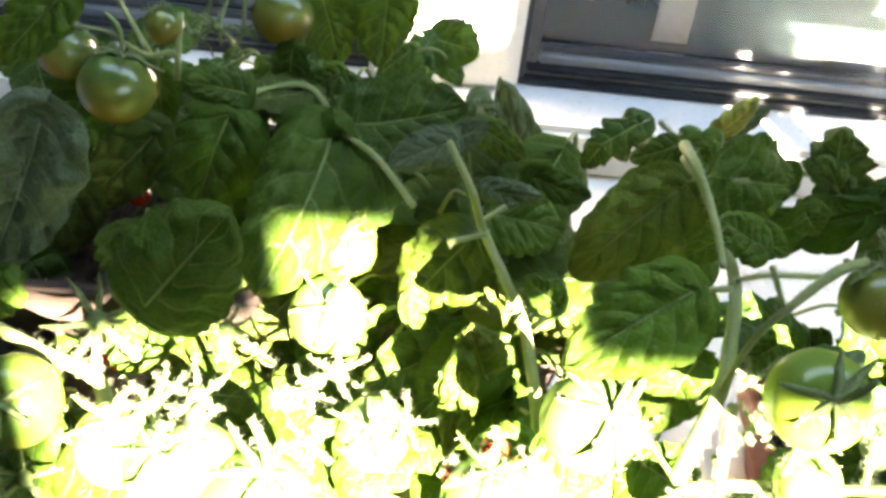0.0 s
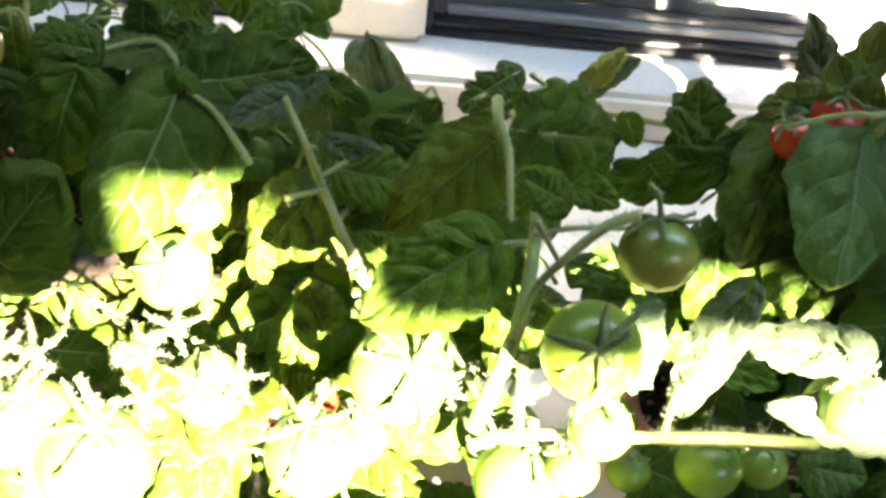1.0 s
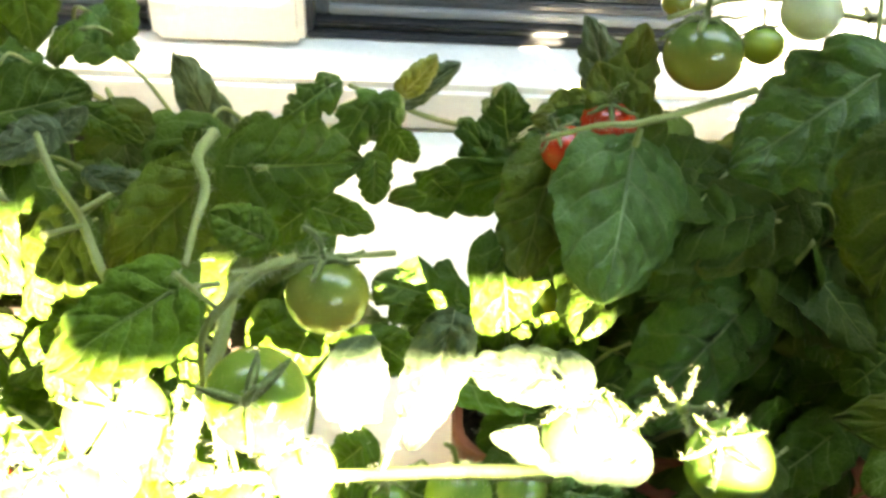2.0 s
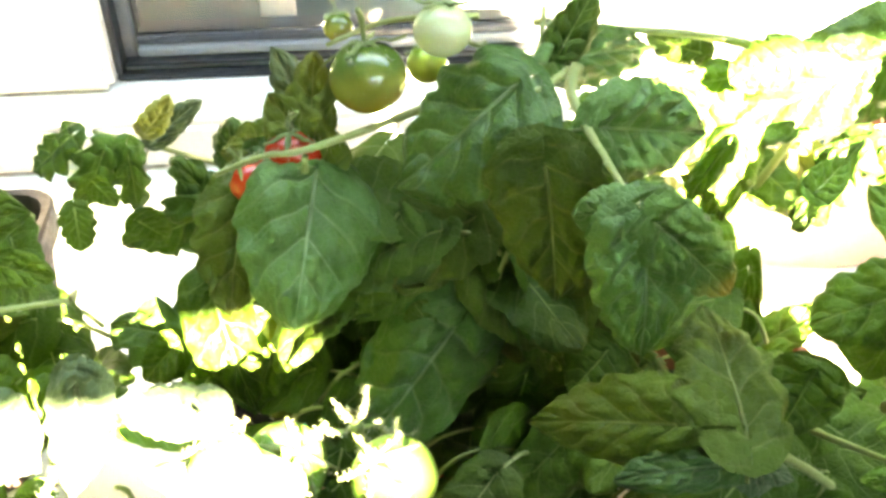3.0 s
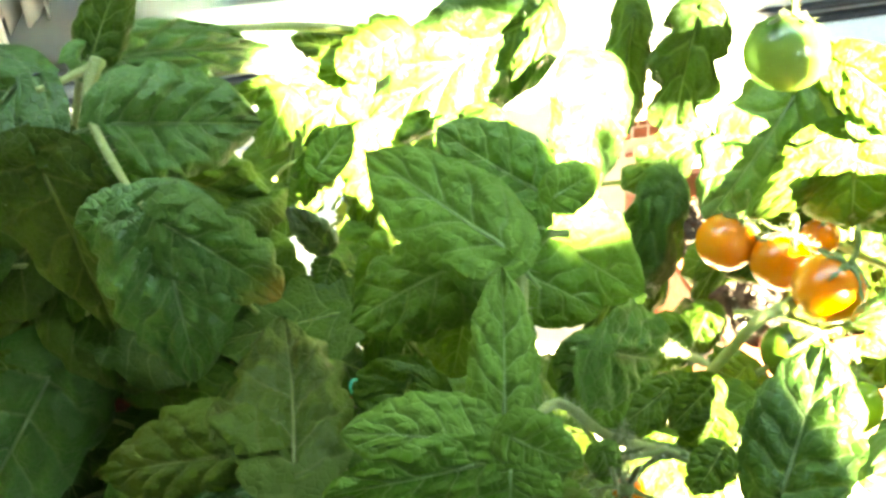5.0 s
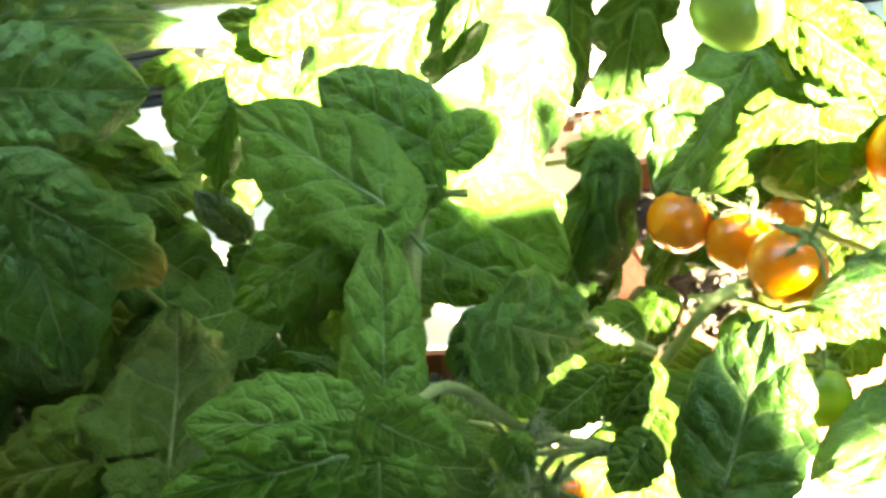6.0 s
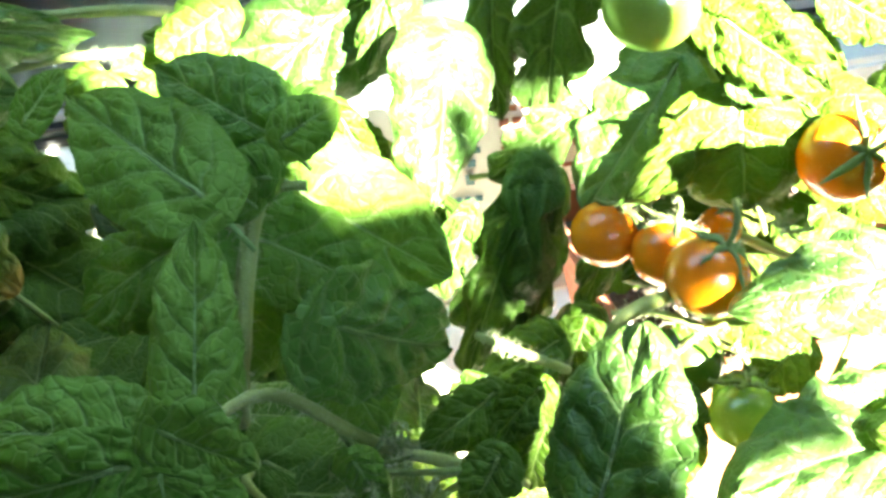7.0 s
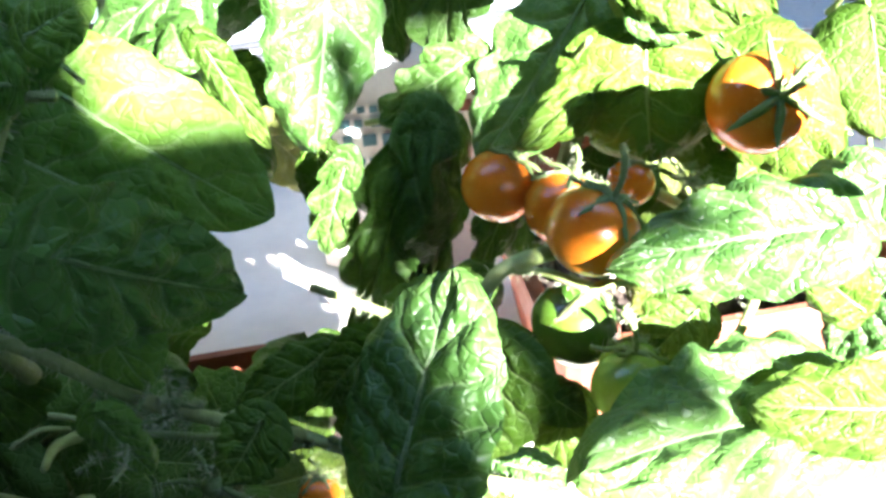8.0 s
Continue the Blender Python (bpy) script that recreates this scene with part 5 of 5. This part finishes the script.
tomato(plant, (0.7403, 0.3984, 0.2516), 0.0121, (0.0276, -0.2437, 0.9695), "g")
blossom(plant, (0.7341, 0.3745, 0.1994), 0.0127, (-0.0342, -0.4757, 0.7567), (0.7469, 0.3748, 0.2010))
blossom(plant, (0.7351, 0.3549, 0.1991), 0.0129, (0.2306, -0.6675, 0.7009), (0.7394, 0.3451, 0.2039))
leaf(plant, (0.6830, 0.4450, 0.2660), (0.6700, 0.4310, 0.2080), (-0.454, -0.838, 0.304), 0.0339, "d")
leaf(plant, (0.6600, 0.4620, 0.2630), (0.6600, 0.4550, 0.2060), (-0.050, -0.991, 0.122), 0.0250, "d")
leaf(plant, (0.7210, 0.4200, 0.2370), (0.6760, 0.4000, 0.1920), (-0.426, -0.589, 0.687), 0.0444, "r")
leaf(plant, (0.7300, 0.3850, 0.2330), (0.7290, 0.3700, 0.1980), (-0.233, -0.891, 0.389), 0.0566, "g")
leaf(plant, (0.7290, 0.3880, 0.2310), (0.6860, 0.3800, 0.2060), (-0.239, -0.727, 0.644), 0.0234, "g")
leaf(plant, (0.7580, 0.3080, 0.2080), (0.6950, 0.3100, 0.2050), (-0.055, -0.760, 0.648), 0.0346, "r")
leaf(plant, (0.7500, 0.2750, 0.1730), (0.6720, 0.2550, 0.1910), (0.300, -0.384, 0.873), 0.0457, "r")
leaf(plant, (0.7560, 0.2620, 0.1830), (0.7160, 0.2650, 0.1910), (0.091, -0.693, 0.716), 0.0250, "g")
leaf(plant, (0.6270, 0.2400, 0.2120), (0.6420, 0.2570, 0.2510), (-0.529, -0.685, 0.502), 0.0351, "r")
leaf(plant, (0.6570, 0.4150, 0.1910), (0.6210, 0.4000, 0.1150), (-0.500, -0.773, 0.390), 0.0371, "d")
leaf(plant, (0.6670, 0.4200, 0.1850), (0.6510, 0.4100, 0.1230), (-0.135, -0.972, 0.192), 0.0297, "d")
leaf(plant, (0.6310, 0.4000, 0.1960), (0.6200, 0.4000, 0.1620), (-0.225, -0.972, 0.073), 0.0169, "d")
leaf(plant, (0.6350, 0.4350, 0.2500), (0.6220, 0.4080, 0.1990), (0.375, -0.855, 0.357), 0.0470, "r")
leaf(plant, (0.5910, 0.4200, 0.2370), (0.6080, 0.4200, 0.1940), (0.254, -0.962, 0.100), 0.0143, "g")
leaf(plant, (0.7240, 0.4000, 0.2600), (0.7730, 0.3950, 0.2390), (-0.021, -0.983, 0.185), 0.0275, "g")
leaf(plant, (0.7270, 0.3800, 0.2440), (0.7490, 0.3750, 0.2410), (-0.137, -0.879, 0.457), 0.0145, "r")
leaf(plant, (0.6810, 0.4300, 0.2160), (0.6460, 0.4250, 0.1980), (-0.219, -0.743, 0.632), 0.0258, "d")
leaf(plant, (0.6610, 0.4150, 0.1940), (0.6530, 0.4050, 0.1320), (-0.056, -0.985, 0.166), 0.0276, "d")
leaf(plant, (0.6170, 0.3000, 0.2000), (0.5920, 0.2900, 0.1940), (0.039, -0.585, 0.810), 0.0173, "g")
leaf(plant, (0.6280, 0.2900, 0.2080), (0.6120, 0.2850, 0.1960), (-0.245, -0.734, 0.633), 0.0152, "g")
leaf(plant, (0.6810, 0.3300, 0.1440), (0.6930, 0.3200, 0.1390), (-0.090, -0.530, 0.843), 0.0166, "g")
leaf(plant, (0.7690, 0.3300, 0.1920), (0.7550, 0.3300, 0.2100), (0.239, -0.953, 0.186), 0.0124, "g")
leaf(plant, (0.6610, 0.3000, 0.1480), (0.6780, 0.2900, 0.1490), (-0.272, -0.373, 0.887), 0.0151, "r")
leaf(plant, (0.6040, 0.2400, 0.2360), (0.5950, 0.2350, 0.2260), (-0.224, -0.776, 0.589), 0.0139, "g")
leaf(plant, (0.7820, 0.4200, 0.2550), (0.8110, 0.4100, 0.2390), (-0.205, -0.953, 0.223), 0.0273, "g")
leaf(plant, (0.7690, 0.4300, 0.2400), (0.7940, 0.4200, 0.2220), (-0.098, -0.921, 0.376), 0.0201, "g")
leaf(plant, (0.6880, 0.4000, 0.1800), (0.6750, 0.3950, 0.1480), (-0.035, -0.985, 0.168), 0.0204, "d")
leaf(plant, (0.6700, 0.3750, 0.1600), (0.6580, 0.3700, 0.1330), (-0.445, -0.824, 0.350), 0.0206, "g")
leaf(plant, (0.6910, 0.3300, 0.1400), (0.6780, 0.3200, 0.1180), (-0.436, -0.694, 0.573), 0.0195, "g")
leaf(plant, (0.7219, 0.3894, 0.2654), (0.7512, 0.3643, 0.2444), (-0.4739, -0.7997, 0.3686), 0.0287, "g")
leaf(plant, (0.7362, 0.4022, 0.2421), (0.7630, 0.3945, 0.2221), (-0.1809, -0.9628, 0.2006), 0.0208, "r")
leaf(plant, (0.7722, 0.3074, 0.1757), (0.7502, 0.3063, 0.1987), (0.0907, -0.9915, 0.0936), 0.0188, "g")
leaf(plant, (0.6581, 0.3723, 0.1538), (0.6268, 0.3630, 0.1477), (0.0388, -0.7235, 0.6892), 0.0233, "g")
leaf(plant, (0.7287, 0.3251, 0.1719), (0.7104, 0.3204, 0.1593), (-0.3311, -0.6653, 0.6691), 0.0246, "g")
leaf(plant, (0.6273, 0.2832, 0.2006), (0.6200, 0.2788, 0.1805), (-0.3540, -0.8776, 0.3234), 0.0189, "g")
leaf(plant, (0.6603, 0.3186, 0.1632), (0.6372, 0.3138, 0.1504), (-0.4485, -0.2686, 0.8525), 0.0346, "g")
leaf(plant, (0.6587, 0.2787, 0.2079), (0.6473, 0.2744, 0.1769), (-0.6628, -0.6648, 0.3447), 0.0302, "g")
leaf(plant, (0.6807, 0.3543, 0.1437), (0.6697, 0.3542, 0.1276), (-0.6310, -0.6439, 0.4327), 0.0307, "g")
leaf(plant, (0.6266, 0.4222, 0.1913), (0.6163, 0.4222, 0.1668), (-0.2433, -0.9642, 0.1058), 0.0197, "g")
leaf(plant, (0.6226, 0.4221, 0.1893), (0.6345, 0.4224, 0.1656), (0.2142, -0.9708, 0.1084), 0.0189, "g")
leaf(plant, (0.6314, 0.4224, 0.1566), (0.6171, 0.4222, 0.1642), (0.2092, -0.8793, 0.4279), 0.0194, "g")
leaf(plant, (0.6235, 0.3321, 0.1689), (0.6010, 0.3230, 0.1624), (0.0868, -0.7573, 0.6473), 0.0253, "g")
leaf(plant, (0.6725, 0.3344, 0.1461), (0.6819, 0.3349, 0.1197), (0.1133, -0.9928, 0.0395), 0.0201, "g")
leaf(plant, (0.7839, 0.3268, 0.2069), (0.7533, 0.3260, 0.1961), (-0.2444, -0.7654, 0.5954), 0.0291, "r")
leaf(plant, (0.7856, 0.3171, 0.1768), (0.7676, 0.3126, 0.1538), (-0.5082, -0.6882, 0.5177), 0.0249, "r")
# Leaf added out of view, turned to the sun to shade a leaf behind.
leaf(plant, (0.7810, 0.2967, 0.2356), (0.7575, 0.2737, 0.2747), (0.38, -0.81, 0.45), 0.032, "g")
trunk(plant, (0.72, 0.47, 0.112), (0.71, 0.38, 0.24))
trunk(plant, (0.73, 0.47, 0.112), (0.76, 0.34, 0.18))
filler(plant, 22, (0.79, 0.44, 0.18), (0.07, 0.03, 0.04), 61)
filler(plant, 9, (0.63, 0.36, 0.115), (0.03, 0.03, 0.03), 62)

# tall tomato plant with sunlit quilted leaves
plant = plant_thing((0.550, 0.520, 0.112), "tall tomato plant with sunlit quilted leaves")
stem(plant, [(0.5113, 0.4610, 0.1403), (0.5372, 0.4711, 0.1445), (0.5637, 0.4812, 0.1396)], 0.0023)
stem(plant, [(0.6154, 0.3132, 0.2112), (0.6494, 0.3337, 0.1730)], 0.0017)
stem(plant, [(0.4388, 0.5209, 0.2601), (0.4736, 0.5153, 0.2583), (0.5183, 0.5048, 0.2585), (0.5531, 0.4994, 0.2524)], 0.0026)
stem(plant, [(0.4536, 0.5004, 0.2408), (0.4885, 0.4980, 0.2448), (0.5233, 0.4947, 0.2428)], 0.0022)
leaf(plant, (0.6140, 0.4750, 0.2610), (0.5380, 0.4850, 0.2090), (-0.300, -0.917, 0.263), 0.0576, "r")
leaf(plant, (0.5560, 0.4700, 0.2650), (0.5270, 0.4700, 0.2510), (-0.193, -0.896, 0.399), 0.0261, "l")
leaf(plant, (0.5420, 0.4700, 0.2120), (0.5300, 0.4600, 0.1640), (-0.090, -0.970, 0.225), 0.0298, "l")
leaf(plant, (0.5310, 0.4900, 0.2380), (0.5090, 0.4800, 0.1920), (-0.212, -0.929, 0.303), 0.0309, "l")
leaf(plant, (0.5810, 0.4300, 0.2410), (0.5500, 0.4200, 0.1990), (-0.684, -0.411, 0.603), 0.0300, "d")
leaf(plant, (0.6190, 0.4600, 0.2710), (0.6030, 0.4550, 0.2340), (-0.331, -0.906, 0.265), 0.0149, "d")
leaf(plant, (0.5300, 0.4600, 0.1650), (0.5530, 0.4500, 0.1230), (0.102, -0.954, 0.283), 0.0260, "l")
leaf(plant, (0.4980, 0.4900, 0.2390), (0.4760, 0.4900, 0.2340), (-0.026, -0.993, 0.113), 0.0140, "l")
leaf(plant, (0.5350, 0.4900, 0.2410), (0.5070, 0.4850, 0.2410), (0.173, -0.969, 0.174), 0.0158, "l")
leaf(plant, (0.4680, 0.5000, 0.2540), (0.4900, 0.5000, 0.2580), (-0.013, -0.997, 0.074), 0.0143, "l")
leaf(plant, (0.4570, 0.4700, 0.2410), (0.4790, 0.4700, 0.2270), (0.335, -0.782, 0.526), 0.0201, "l")
leaf(plant, (0.5449, 0.5609, 0.2149), (0.5126, 0.5613, 0.2278), (0.1334, -0.9291, 0.3451), 0.0217, "g")
leaf(plant, (0.5979, 0.4782, 0.2048), (0.6123, 0.4695, 0.1892), (-0.1981, -0.9195, 0.3396), 0.0176, "g")
trunk(plant, (0.55, 0.51, 0.112), (0.61, 0.50, 0.22))
filler(plant, 12, (0.555, 0.55, 0.16), (0.06, 0.03, 0.05), 71, styles="ggy")

# ---- things among the pots ----
def packet(x, y, w, h, d, lean, turn, label):
    """A standing paper packet, a little bulged, with printed bars."""
    ob = tagged(new("paper_packet"), label, "packet")
    bm = bmesh.new()
    nx, nz = 14, 14
    for side in (-1, 1):
        grid = [[bm.verts.new(((i / nx - 0.5) * w, side * (d / 2) * (0.25 + 0.75 * (math.sin(math.pi * i / nx) * (1 - (k / nz) ** 3)) ** 0.5) + 0.002 * noise.noise(Vector((i * 0.5, k * 0.5, side))), h * k / nz)) for k in range(nz + 1)] for i in range(nx + 1)]
        for i in range(nx):
            for k in range(nz):
                q = (grid[i][k], grid[i + 1][k], grid[i + 1][k + 1], grid[i][k + 1])
                bm.faces.new(q if side < 0 else q[::-1])
    bmesh.ops.remove_doubles(bm, verts=bm.verts, dist=0.0005)
    finish(bm, "bag", PAPER, ob, smooth=True)

    def print_bar(x0, x1, z0, z1, mat):
        b = bmesh.new()
        xm = (x0 + x1) / 2 / w + 0.5
        zm = (z0 + z1) / 2 / h
        out = -(d / 2) * (0.25 + 0.75 * (math.sin(math.pi * xm) * (1 - zm ** 3)) ** 0.5) - 0.0022
        box(b, x0, x1, out - 0.0006, out + 0.0004, z0, z1, 0.0002)
        finish(b, "print_bar", mat, ob)

    rng = random.Random(9)
    for z, n, mat, hh in ((h * 0.88, 8, PRINT_BROWN, 0.004), (h * 0.82, 7, PRINT_BROWN, 0.005), (h * 0.75, 9, PRINT_BROWN, 0.004), (h * 0.69, 5, PRINT_BROWN, 0.007), (h * 0.60, 6, PRINT_BROWN, 0.003),
                          (h * 0.72, 8, PRINT_TEAL, 0.004), (h * 0.66, 6, PRINT_TEAL, 0.005), (h * 0.58, 5, PRINT_TEAL, 0.007), (h * 0.50, 9, PRINT_TEAL, 0.004)):
        px = w * 0.02 if mat is PRINT_BROWN else -w * 0.44
        for k in range(n):
            ln = rng.uniform(0.45, 0.95) * w * 0.38 / n
            print_bar(px, px + ln, z, z + hh, mat)
            px += w * 0.38 / n
    ob.matrix_world = pose(x, y, 0.001, lean, 0, turn)
    return ob


packet(0.695, 0.625, 0.15, 0.142, 0.04, -6, -4, "white paper seed packet with brown print standing behind the pots")

# ---- added shade panels behind the camera ----
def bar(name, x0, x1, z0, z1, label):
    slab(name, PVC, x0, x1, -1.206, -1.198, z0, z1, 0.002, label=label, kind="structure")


# Unseen panels added to cast the camera holder's shade as fixed patches.
bar("glazing_rail", 0.7455, 0.8145, 1.100, 1.235, "white band added out of view to shade the plants")
bar("glazing_rail_west", 0.62, 0.745, 1.035, 1.235, "white band added out of view to shade the plants")
bar("glazing_rail_east", 0.815, 1.0595, 1.077, 1.235, "white band added out of view to shade the plants")
bar("glazing_post", 1.06, 1.285, 0.86, 1.42, "wide white panel added out of view to shade the plants")
bar("glazing_panel", 1.2855, 1.318, 0.86, 1.115, "white panel added out of view to shade the plants")
bar("glazing_panel_upper", 1.3185, 1.325, 1.068, 1.115, "narrow white panel added out of view to shade the plants")
bar("glazing_panel_low", 1.3255, 1.3355, 0.86, 1.045, "narrow white panel added out of view to shade the plants")
bar("glazing_panel_east", 1.385, 1.402, 1.0605, 1.150, "white panel added out of view to shade the plants")
bar("glazing_panel_mid", 1.345, 1.402, 1.010, 1.060, "white panel added out of view to shade the plants")
bar("glazing_panel_small", 1.4025, 1.435, 1.058, 1.130, "white panel added out of view to shade the plants")
bar("glazing_stay", 1.388, 1.393, 0.86, 1.0095, "thin white stay under an added shade panel, out of view")
bar("glazing_panel_top", 1.2855, 1.46, 1.207, 1.42, "white panel added out of view to shade the plants")
bar("glazing_panel_drop", 1.415, 1.45, 1.146, 1.2065, "white panel added out of view to shade the plants")
bar("glazing_panel_corner", 0.62, 0.93, 1.2355, 1.42, "white panel added out of view to shade the plants")
bar("glazing_panel_over", 1.4605, 1.95, 1.30, 1.42, "white panel added out of view to shade the plants")
bar("glazing_panel_far", 1.7505, 1.95, 0.86, 1.10, "white panel added out of view to shade the plants")
bar("glazing_panel_sill", 0.905, 1.0595, 0.86, 1.036, "white panel added out of view to shade the plants")
